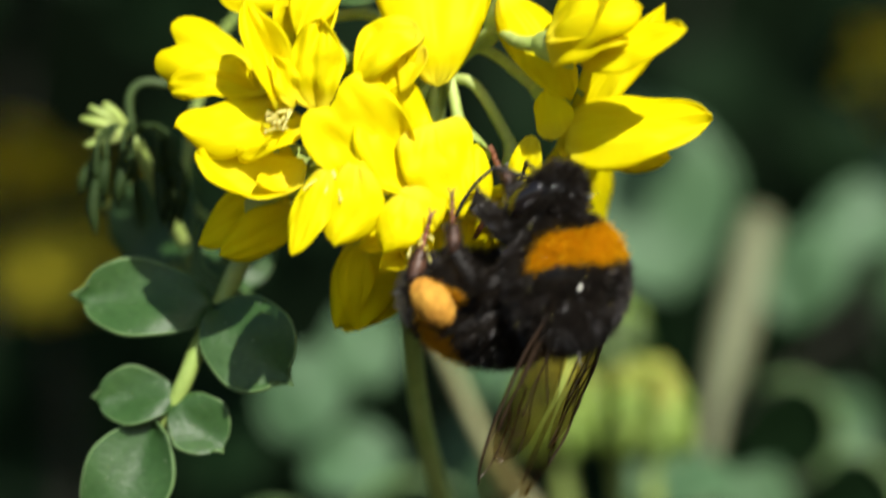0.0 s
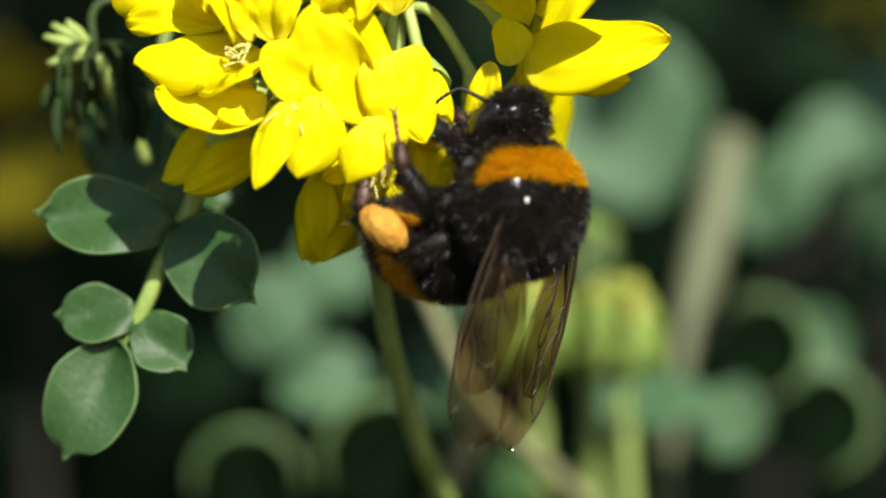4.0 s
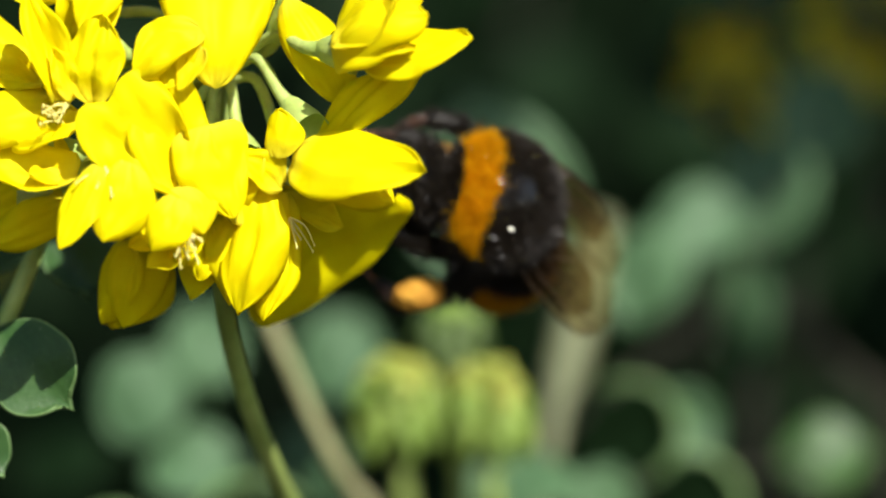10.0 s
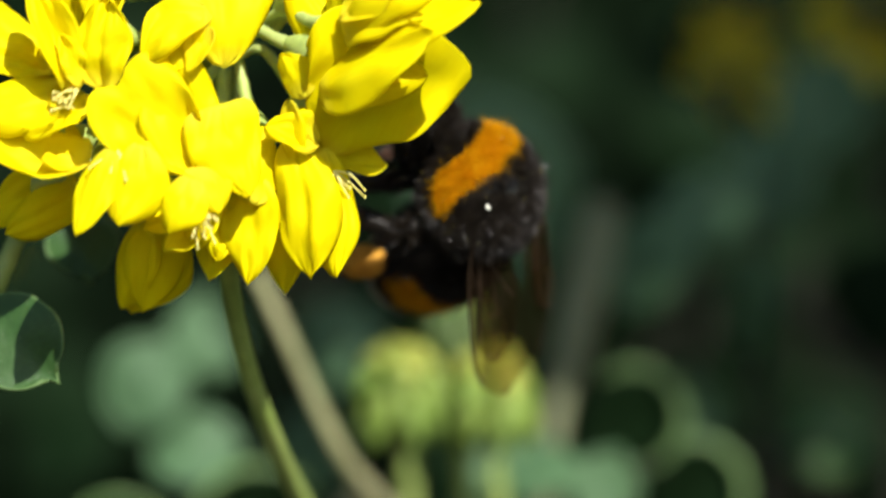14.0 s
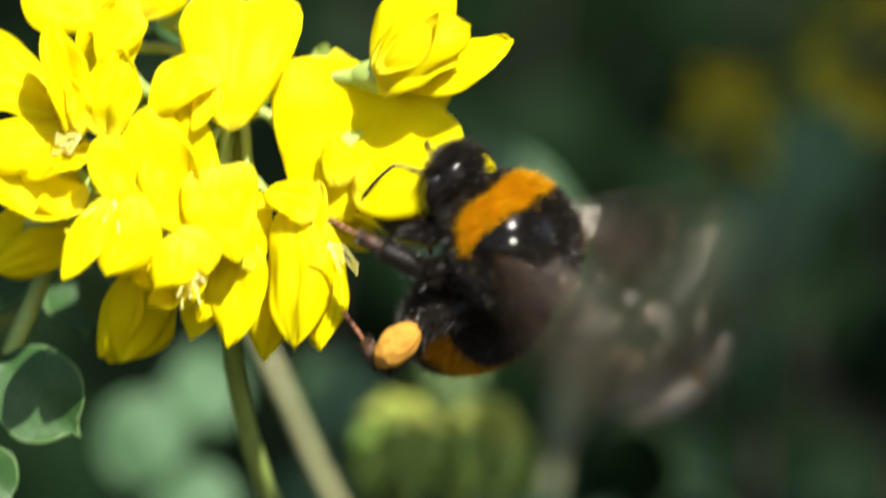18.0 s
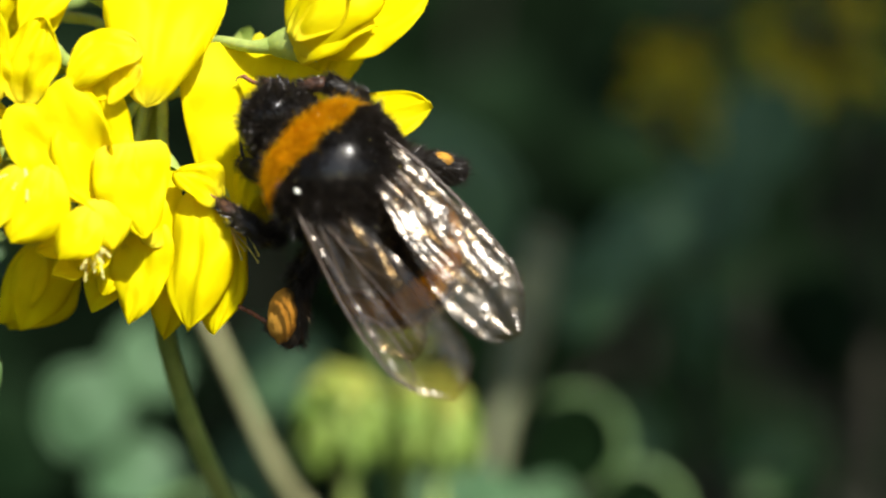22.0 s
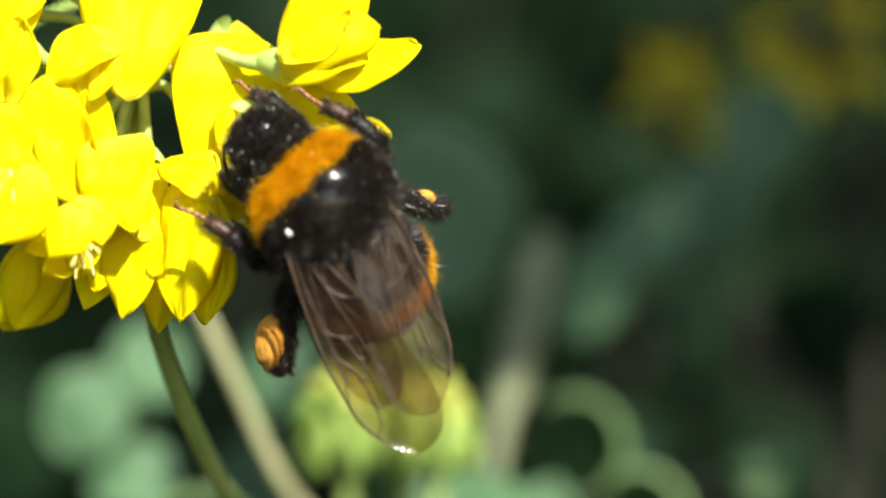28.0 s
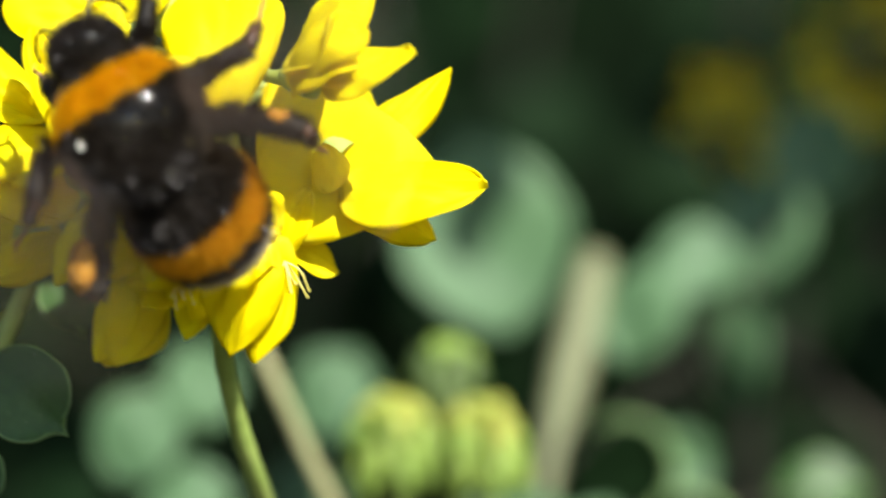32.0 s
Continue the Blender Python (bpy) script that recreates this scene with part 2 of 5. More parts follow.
def ellipsoid(geo, centre, axes, rot=None, rings=14, sides=20, slot=0, rough=0.0, seed=0.0):
    verts, faces = [], []
    rot = rot or Matrix.Identity(3)
    c = Vector(centre)
    for i in range(rings + 1):
        th = math.pi * i / rings
        for j in range(sides):
            ph = 2 * math.pi * j / sides
            d = Vector((math.sin(th) * math.cos(ph), math.sin(th) * math.sin(ph), math.cos(th)))
            k = 1 + rough * noise.noise(d * 3.1 + Vector((seed, 0, 0)))
            verts.append(c + rot @ Vector((d.x * axes[0], d.y * axes[1], d.z * axes[2])) * k)
    for i in range(rings):
        for j in range(sides):
            a, b = i * sides + j, i * sides + (j + 1) % sides
            faces.append((a, a + sides, b + sides, b))
    geo.add(verts, faces, slot)


def frame_of(forward, up):
    """Columns: right, forward, up."""
    f = Vector(forward).normalized()
    u = Vector(up)
    u = (u - f * u.dot(f)).normalized()
    r = f.cross(u)
    return Matrix((r, f, u)).transposed()


def grow_hair(geo, roots, normals, slots, length, width, lean, spread, rng, curl=0.25):
    """Tapered bent hairs as thin ribbons, in loose tufts. lean: a common direction that the hairs are combed to."""
    p, nrm, lean = np.asarray(roots, float), np.asarray(normals, float), np.asarray(lean, float)
    n = len(p)
    tuft = np.stack([np.sin(p @ (3.1, 1.7, 2.3)) + np.sin(p @ (-5.3, 4.1, 1.2)), np.sin(p @ (1.9, -3.7, 2.9)) + np.sin(p @ (4.7, 5.9, -3.1)),
                     np.sin(p @ (-2.3, 2.9, 3.7)) + np.sin(p @ (3.3, -4.3, 5.1))], 1)
    d = nrm + lean * 0.6 + 0.14 * tuft + rng.normal(0, spread, (n, 3))
    d /= np.linalg.norm(d, axis=1)[:, None]
    ln = (length * rng.uniform(0.5, 1.2, n) * (1 + 0.5 * (rng.random(n) < 0.05)))[:, None]
    side = np.cross(d, rng.normal(0, 1, (n, 3)))
    side /= np.linalg.norm(side, axis=1)[:, None] + 1e-9
    side *= (width * rng.uniform(0.7, 1.2, n))[:, None]
    mid = p + d * ln * 0.55
    tip = p + d * ln + (rng.normal(0, curl, (n, 3)) + lean * curl) * ln * 0.5
    verts = np.stack([p - side, p + side, mid + side * 0.8, mid - side * 0.8, tip], 1).reshape(-1, 3)
    k = len(geo.v)
    geo.v.extend(map(tuple, verts.tolist()))
    for j, slot in enumerate(slots):
        a = k + 5 * j
        geo.f.append((a, a + 1, a + 2, a + 3))
        geo.f.append((a + 3, a + 2, a + 4))
        geo.i.append(slot)
        geo.i.append(slot)


# ---------------------------------------------------------------- ground and distance
def ground():
    g = Geo()
    n = 60
    for i in range(n + 1):
        for j in range(n + 1):
            a, b = i / n * 2 - 1, j / n * 2 - 1
            x, y = 40 * a ** 3 + a * 0.6, 40 * b ** 3 + b * 0.6
            g.v.append((x / MM, y / MM, 25 * noise.noise(Vector((x * 2, y * 2, 0)))))
    for i in range(n):
        for j in range(n):
            k = i * (n + 1) + j
            g.f.append((k, k + n + 1, k + n + 2, k + 1))
            g.i.append(0)
    ob = new("ground", g.mesh("ground", [SOIL]))
    tagged(ob, "dark bare soil under the shrub", "ground", kind="structure")
    # a dense thicket shell far behind the flowers, deep shade put into its colour
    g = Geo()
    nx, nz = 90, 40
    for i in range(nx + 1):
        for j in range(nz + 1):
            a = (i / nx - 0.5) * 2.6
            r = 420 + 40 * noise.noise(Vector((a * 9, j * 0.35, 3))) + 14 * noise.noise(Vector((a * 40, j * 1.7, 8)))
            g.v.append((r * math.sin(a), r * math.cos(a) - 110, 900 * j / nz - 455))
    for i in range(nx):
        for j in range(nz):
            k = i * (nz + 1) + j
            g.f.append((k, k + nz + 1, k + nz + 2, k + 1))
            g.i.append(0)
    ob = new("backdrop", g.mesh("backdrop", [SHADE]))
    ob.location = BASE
    tagged(ob, "thicket backdrop, deep shade put into its near-black green", "thicket", kind="structure")


ground()


# ---------------------------------------------------------------- leaves
def leaflet_mesh(name, length, width, mat, seed=0, fold=0.25, droop=0.3, tip=0.13):
    """An obovate leaflet along +Y with its base at the origin, a notched tip with a small point, face to +Z."""
    rng = random.Random(seed)
    n = 18
    across = (-1, -0.95, -0.75, -0.5, -0.22, 0, 0.22, 0.5, 0.75, 0.95, 1)
    m = len(across) - 1
    verts, faces, slots = [], [], []
    ph = rng.uniform(0, 6)
    for i in range(n + 1):
        v = 1 - (1 - i / n) ** 1.4
        w = width * 0.5 * (math.sin(math.pi * min(1.0, v ** 1.15 * 0.985)) ** 0.47)
        for u in across:
            y = length * v
            if v > 0.9:
                y += length * tip * ((v - 0.9) * 10) ** 2 * ((1 - abs(u)) ** 2 - 0.25)
            x = u * w * (1 + 0.03 * math.sin(v * 11 + ph))
            z = fold * abs(x) - droop * v * v * length * 0.35 + 0.04 * length * math.sin(v * 5 + u * 2 + ph)
            verts.append((x, y, z))
    for i in range(n):
        for j in range(m):
            k = i * (m + 1) + j
            faces.append((k, k + 1, k + m + 2, k + m + 1))
            slots.append(1 if j in (0, m - 1) or i == n - 1 else 0)
    return mesh_from(name, verts, faces, [mat, LEAF_RIM if mat == LEAF else mat], slots)


def leaflet(parent, base, tip, normal, width, mat, seed, thick=0.18, fold=0.2, droop=0.2):
    b = Vector(base)
    f = Vector(tip) - b
    ob = part("leaflet", leaflet_mesh("leaflet", f.length, width, mat, seed, fold, droop), parent, thick=thick)
    ob.matrix_basis = Matrix.Translation((b - Vector(parent["at"])) * MM) @ frame_of(f, normal).to_4x4()
    return ob


def plant(name, at, label, category, group=""):
    ob = thing(name, at, label, category, group)
    ob["at"] = at
    return ob


def stalk(name, parent, pts, radii, mat, label="", n=20, sides=10):
    g = Geo()
    o = Vector(parent["at"])
    tube(g, [Vector(p) - o for p in pts], radii, n, sides, 0, 0.12)
    return part(name, g.mesh(name, [mat]), parent, label)


# sprig beside the umbel, in focus
sprig = plant("leaf_sprig", (-26.11, 7.00, -13.10), "grey-green pinnate leaf sprig with rounded notched leaflets", "leaf")
stalk("stalk", sprig, [(-19.67, 5.00, 0.59), (-21.08, 5.00, -2.81), (-22.70, 4.00, -6.18), (-23.82, 4.00, -8.72), (-25.34, 5.00, -11.30), (-26.68, 7.00, -14.53)], [0.46, 0.48, 0.44, 0.38, 0.3], STEM)
leaflet(sprig, (-21.98, 4.00, -4.20), (-28.60, 4.00, -3.40), (0.1, -1, 0.3), 4.2, LEAF, 1)
leaflet(sprig, (-21.98, 4.00, -4.07), (-18.36, 2.00, -7.59), (-0.15, -1, 0.15), 4.8, LEAF, 2)
leaflet(sprig, (-23.82, 4.00, -8.72), (-27.78, 4.00, -8.58), (0.0, -1, 0.3), 3.1, LEAF, 3)
leaflet(sprig, (-23.82, 4.00, -8.78), (-21.62, 3.00, -11.16), (-0.2, -0.85, 0.45), 3.2, LEAF, 4)
leaflet(sprig, (-24.81, 4.00, -9.84), (-27.38, 3.00, -15.44), (-0.1, -1, 0.25), 4.6, LEAF, 5)

# dark leaf behind the umbel's top
back_leaf = plant("leaf_spray", (-10.09, 14.00, 12.94), "dark green rounded leaf behind the flowers", "leaf")
leaflet(back_leaf, (-14.70, 12.00, 14.10), (-9.00, 10.00, 14.20), (0.3, -0.8, 0.4), 5.0, LEAF, 7)
leaflet(back_leaf, (-19.04, 12.00, 1.19), (-17.81, 11.00, -2.29), (0.2, -0.7, 0.7), 4.0, LEAF, 8)
leaflet(back_leaf, (-21.24, 14.00, 3.26), (-24.17, 14.00, -0.85), (0.2, -0.7, 0.7), 5.0, LEAF, 9)
stalk("stalk", back_leaf, [(-10.64, 13.00, 11.13), (-14.14, 13.00, 13.47), (-19.18, 14.00, 11.18), (-21.24, 14.00, 3.26), (-19.11, 13.00, 0.61)], [0.25, 0.25, 0.2], STEM)


# ---------------------------------------------------------------- blurred foliage behind
def round_leaf(parent, c, r, normal, up, mat, seed, aspect=1.0):
    """A leaflet seen broadside: c its middle, r half its length."""
    c, up = Vector(c), Vector(up).normalized()
    leaflet(parent, c - up * r, c + up * r, normal, 2 * r * aspect, mat, seed, 0.25, 0.1, 0.15)


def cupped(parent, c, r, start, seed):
    """A cupped leaf: shade put into its inner colour, sunlight into the added rim tube's; start: the angle where the
    rim begins.
    """
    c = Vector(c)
    round_leaf(parent, c, r, (0.3, -0.9, -0.35), (0.8, 0, 0.4), LEAF_SHADED, seed, 0.95)
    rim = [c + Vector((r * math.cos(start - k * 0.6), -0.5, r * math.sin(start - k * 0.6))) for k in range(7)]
    stalk("margin", parent, rim, [0.1, 0.26, 0.34, 0.26, 0.1], LEAF_RIM, "pale rim tube on the leaf margin, sunlight put into its colour", 24)


lower = plant("shrub_sprig", (-4.04, 43.50, -14.32), "grey-green leafy shrub sprig with forked tan stem", "shrub sprig", "shrub sprigs")
stalk("stem", lower, [(-10.38, 40.00, -2.22), (-7.86, 40.00, -7.70), (-6.09, 40.00, -11.57), (-4.51, 42.00, -14.24), (-0.9, 48.00, -18.1), (4.00, 55.00, -22.80)], [0.38, 0.42, 0.48, 0.6, 0.65], TAN, "tan woody forked stem")
stalk("branch", lower, [(-3.88, 43.50, -14.48), (-5.70, 44.95, -16.68), (-7.45, 49.30, -20.25)], [0.6, 0.7], TAN)
for k, (c, r, nrm, up, mat) in enumerate([
        ((-18.10, 63.80, -9.55), 3.0, (0, -0.8, 0.6), (0.3, 0, 1), LEAF_PALE),
        ((-14.35, 69.60, -6.53), 2.7, (0.2, -0.8, 0.6), (-0.2, 0, 1), LEAF_PALE),
        ((-15.13, 63.80, -13.56), 2.9, (-0.2, -0.8, 0.6), (1, 0, 0.3), LEAF_PALE),
        ((-6.29, 75.40, -7.19), 3.0, (0.1, -0.8, 0.6), (0.5, 0, 1), LEAF_PALE),
        ((-8.24, 81.20, -14.68), 3.2, (-0.3, -0.7, 0.6), (0.1, 0, 1), LEAF_PALE),
        ((-2.96, 66.70, -20.73), 3.4, (0.2, -0.5, 0.8), (1, 0, 0.2), LEAF),
        ((-25.08, 89.90, -14.69), 3.4, (0.2, -0.5, 0.8), (1, 0, 0.5), LEAF_SHADED)]):
    round_leaf(lower, c, r, nrm, up, mat, 20 + k, 0.95)

stalk("stem", lower, [(-7.45, 49.30, -20.25), (-4, 55, -60), (-9, 62, -200), (-6, 66, -455)], [0.7, 1.2, 1.8, 2.4], BARK, "brown woody stem", 30)
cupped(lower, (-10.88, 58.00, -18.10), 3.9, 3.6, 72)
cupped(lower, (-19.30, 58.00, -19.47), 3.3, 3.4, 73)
side = plant("shrub_sprig", (7.95, 66.70, -19.67), "pale grey-green shrub sprig with upright stem", "shrub sprig", "shrub sprigs")
stalk("stem", side, [(10.52, 72.00, 1.65), (9.64, 70.00, -2.10), (8.34, 68.00, -7.38), (7.58, 66.00, -10.15), (6.66, 64.00, -16.01), (6.14, 64.00, -22.29)], [1.1, 1.35, 1.35, 0.7, 0.5, 0.5], POD, "pale flattened stem")
for k, (c, r, nrm, up, mat) in enumerate([
        ((3.70, 81.20, 2.70), 6.2, (0, -0.85, 0.5), (-0.25, 0, 1), LEAF_PALE),
        ((3.85, 92.80, 6.51), 3.2, (0.5, -0.7, 0.3), (-0.4, 0, 1), LEAF_PALE),
        ((13.41, 75.40, -2.13), 3.3, (-0.2, -0.85, 0.5), (0.5, 0, 1), LEAF_PALE),
        ((16.95, 78.00, 1.40), 2.9, (0.1, -0.85, 0.5), (1, 0, 0.35), LEAF_PALE),
        ((21.60, 82.00, 3.20), 3.8, (-0.2, -0.85, 0.5), (0.6, 0, 1), LEAF_PALE),
        ((25.20, 84.00, 8.20), 3.7, (-0.2, -0.8, 0.5), (0.35, 0, 1), LEAF_PALE),
        ((19.92, 78.30, -4.71), 3.4, (-0.75, -0.55, 0.4), (-0.15, 0, 1), LEAF_PALE),
        ((16.13, 75.40, -11.53), 2.4, (-0.5, -0.7, 0.5), (-0.6, 0, 0.6), LEAF_PALE),
        ((17.11, 107.30, 12.35), 3.0, (0, -0.8, 0.6), (0.8, 0, 1), LEAF_SHADED),
        ((24.58, 72.50, -13.40), 2.9, (0, -0.8, 0.6), (1, 0, 0.3), LEAF),
        ((5.00, 58.00, -14.51), 3.4, (0, -0.6, 0.8), (1, 0, 0.15), LEAF_PALE),
        ((9.96, 58.00, -15.71), 2.4, (0.3, -0.7, 0.6), (0.4, 0, 1), LEAF_PALE),
        ((30.31, 101.50, -4.65), 4.0, (0, -0.6, 0.8), (0.3, 0, 1), LEAF_SHADED)]):
    round_leaf(side, c, r, nrm, up, mat, 40 + k, 0.9)
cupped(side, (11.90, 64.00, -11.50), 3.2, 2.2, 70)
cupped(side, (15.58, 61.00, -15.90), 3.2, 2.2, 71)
stalk("branch", side, [(20.51, 88.00, -1.84), (24.64, 88.00, -5.60), (30.07, 90.00, -10.54), (35.01, 94.00, -15.63)], [0.4, 0.5, 0.6], BARK)
stalk("branch", side, [(7.64, 68.15, -11.98), (13.59, 75.40, -7.19), (18.82, 78.30, -2.88), (24.14, 81.20, 5.92)], [0.16, 0.16, 0.14], BARK)
stalk("branch", side, [(6.83, 63.80, -16.00), (12.06, 63.80, -14.61), (17.99, 63.80, -13.91), (24.58, 72.50, -13.58)], [0.25, 0.25, 0.2], BARK)


stalk("stem", side, [(6.14, 64.00, -22.29), (4, 68, -60), (6, 72, -220), (2, 74, -455)], [0.5, 1.2, 1.8, 2.4], BARK, "brown woody stem", 30)


def shade_overhang(at, n, spread, seed):
    """A leafy twig added out of view to shade the foliage behind the flowers."""
    ob = plant("added_shade_twig", at, "unseen leafy twig added to cast shade on the foliage behind", "twig", "overhanging twigs")
    rng = random.Random(seed)
    o = Vector(at)
    away = 1 if at[0] > 0 else -1
    stalk("stem", ob, [Vector((o.x + 70 * away, o.y + 30, -465)), Vector((o.x + 74 * away, o.y + 24, -260)), o + Vector((52 * away, 8, -36)), o + Vector((20 * away, 2, -3)), o, o + Vector((-spread[0] * away, -2, -2))],
          [2.4, 2.0, 1.4, 0.9, 0.5], BARK, "brown woody stem", 40)
    for k in range(n):
        c = o + Vector((rng.uniform(-1, 1) * spread[0], rng.uniform(-1, 1) * spread[1], rng.uniform(-1, 1) * spread[2]))
        d = Vector((rng.uniform(-1, 1), rng.uniform(-0.6, 0.6), rng.uniform(-0.6, 0.6))).normalized()
        leaflet(ob, c, c + d * rng.uniform(7, 9), (rng.uniform(-0.4, 0.4), -0.6, 0.85), 6.5, LEAF, 300 + k)
    return ob


# two twigs added out of view, only for the shade they cast
shade_overhang((42, 42, 61), 150, (24, 14, 10), 4)
shade_overhang((24, -40, 139), 70, (17, 10, 10), 8)


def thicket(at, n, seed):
    """Leafy twigs deep in the shrub, far out of focus; shade is put into their dim colour."""
    ob = plant("thicket_twig", at, "leafy twig deep in the shrub, shade put into its dark leaf colour", "twig", "thicket twigs")
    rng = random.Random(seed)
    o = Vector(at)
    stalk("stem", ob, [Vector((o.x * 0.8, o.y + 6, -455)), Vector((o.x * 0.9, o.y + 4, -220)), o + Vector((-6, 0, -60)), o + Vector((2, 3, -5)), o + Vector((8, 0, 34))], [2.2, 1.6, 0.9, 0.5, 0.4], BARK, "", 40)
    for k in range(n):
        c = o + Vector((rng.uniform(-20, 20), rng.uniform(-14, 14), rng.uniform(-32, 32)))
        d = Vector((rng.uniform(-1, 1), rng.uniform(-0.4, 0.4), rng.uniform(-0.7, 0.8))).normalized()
        leaflet(ob, c, c + d * rng.uniform(8, 12), (rng.uniform(-0.5, 0.5), -0.8, rng.uniform(0.1, 0.8)), rng.uniform(7, 10), LEAF_SHADED, 500 + seed * 40 + k)


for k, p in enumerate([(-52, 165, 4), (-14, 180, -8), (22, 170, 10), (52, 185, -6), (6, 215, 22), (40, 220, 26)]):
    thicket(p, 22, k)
# a third unseen twig, moved later to bring and lift shade
SHADE_TWIG = shade_overhang((76, -60, 185), 150, (27, 10, 20), 6)


def bud_head(c, r, count, seed, ripe, green):
    """An umbel of short closed buds round a dome: riper and yellower towards the crown, drooping and greener below."""
    ob = plant("bud_umbel", c, "yellow-green umbel of closed drooping flower buds", "flower buds", "bud umbels")
    rng = random.Random(seed)
    for k in range(count):
        a = k * 2.39996 + rng.uniform(-0.3, 0.3)
        low = math.radians(14 + 118 * ((k + 0.5) / count) ** 0.8 + rng.uniform(-7, 7))
        way = Vector((math.sin(low) * math.cos(a) * 0.74, math.sin(low) * math.sin(a) * 0.74, math.cos(low)))
        reach = r * rng.uniform(0.88, 1.12)
        root = way * reach * 0.42 + Vector((0, 0, 0.10 * r))
        mid = way * reach * 0.80
        tip = way * reach * 1.05 + Vector((0, 0, -0.30 * r * math.sin(low)))
        g = Geo()
        tube(g, [Vector((0, 0, 0)), root * 0.6, root], [0.14, 0.15, 0.24], 4, 7)
        tube(g, [root, (root + mid) / 2, mid, tip], [0.27, 0.58, 0.70, 0.18], 9, 9, 0, 0.14)
        part("bud", g.mesh("bud", [ripe if low + rng.uniform(-0.3, 0.3) < 1.1 else green]), ob)
    return ob


for k, (c, r) in enumerate([((-2.10, 48.00, -9.6), 3.6), ((3.10, 48.00, -9.9), 3.5), ((1.03, 50.00, -5.6), 2.8)]):
    u = bud_head(c, r, 34, k, BUD_RIPE if k < 2 else BUDS, BUDS if k < 2 else BUD_DARK)
    stalk("stalk", u, [Vector(c) + Vector((0, 0, r * 0.5)), Vector(c) + Vector((0.3, 1.6, -5)), Vector(c) + Vector((0.8, 3, -14)), Vector((c[0] + 4, c[1] + 8, -120)), Vector((c[0] + 2, c[1] + 14, -455))], [0.35, 0.4, 0.5, 0.9, 1.4], STEM, "", 40)


# young drooping bud umbel beside the open flowers, its shade put into the colour
young = plant("young_bud_umbel", (-26.35, 9.00, 4.30), "umbel of drooping young buds, shade put into their dark green", "flower buds")
rng = random.Random(5)
for k in range(17):
    a = k * 2.39996 + rng.uniform(-0.4, 0.4)
    out = 0.9 + 1.9 * math.sqrt((k + 1) / 17)
    way = Vector((math.cos(a), math.sin(a) * 0.9 - 0.15, 0))
    drop = rng.uniform(2.2, 3.8) - 0.5 * (k % 3)
    knee = way * out * 0.95 + Vector((0, 0, -0.2))
    q = way * out * rng.uniform(0.95, 1.15) + Vector((0, 0, -drop * 0.6))
    tip = way * out * rng.uniform(0.85, 1.35) + Vector((rng.uniform(-0.4, 0.4), 0, -drop - rng.uniform(0.8, 1.5)))
    g = Geo()
    tube(g, [Vector((0, 0, 0.2)), way * out * 0.5 + Vector((0, 0, 0.6)), knee, q], [0.15, 0.13, 0.13, 0.2], 12, 7, 0)
    tube(g, [q, (q + tip) / 2 + way * 0.2, tip], [0.2, 0.34, 0.3, 0.08], 8, 9, 0, 0.1)
    part("bud", g.mesh("bud", [BUD_SHADED]), young)
# five pale bracts to one side of the drooping buds
for k in range(5):
    a = 2.25 + k * 0.27
    ln = (2.2, 2.6, 2.7, 1.8, 2.4)[k]
    g = Geo()
    tube(g, [Vector((0, -0.6, 0.1)), Vector((0.5 * ln * math.cos(a), -1.0, 0.55 * ln * math.sin(a) + 0.1)), Vector((ln * math.cos(a), -1.2, ln * math.sin(a)))], [0.14, 0.24, 0.26, 0.12], 8, 8)
    part("bud", g.mesh("bud", [CALYX]), young, "pale green bract")
g = Geo()
tube(g, [Vector((0, 0, 0)), Vector((-0.2, 0, 2.0)), Vector((0.5, 0.1, 2.8)), Vector((1.8, 0.3, 2.7))], [0.2, 0.2, 0.22], 14, 8)
part("pedicel", g.mesh("pedicel", [BUD_DARK]), young)
stalk("stalk", young, [(-26.30, 8.80, 4.30), (-25.34, 10.00, 2.00), (-23.99, 12.00, -1.14)], [0.3, 0.35], STEM)


# ---------------------------------------------------------------- flowers
UMBEL = Vector((-10.41, 4.00, 8.21))


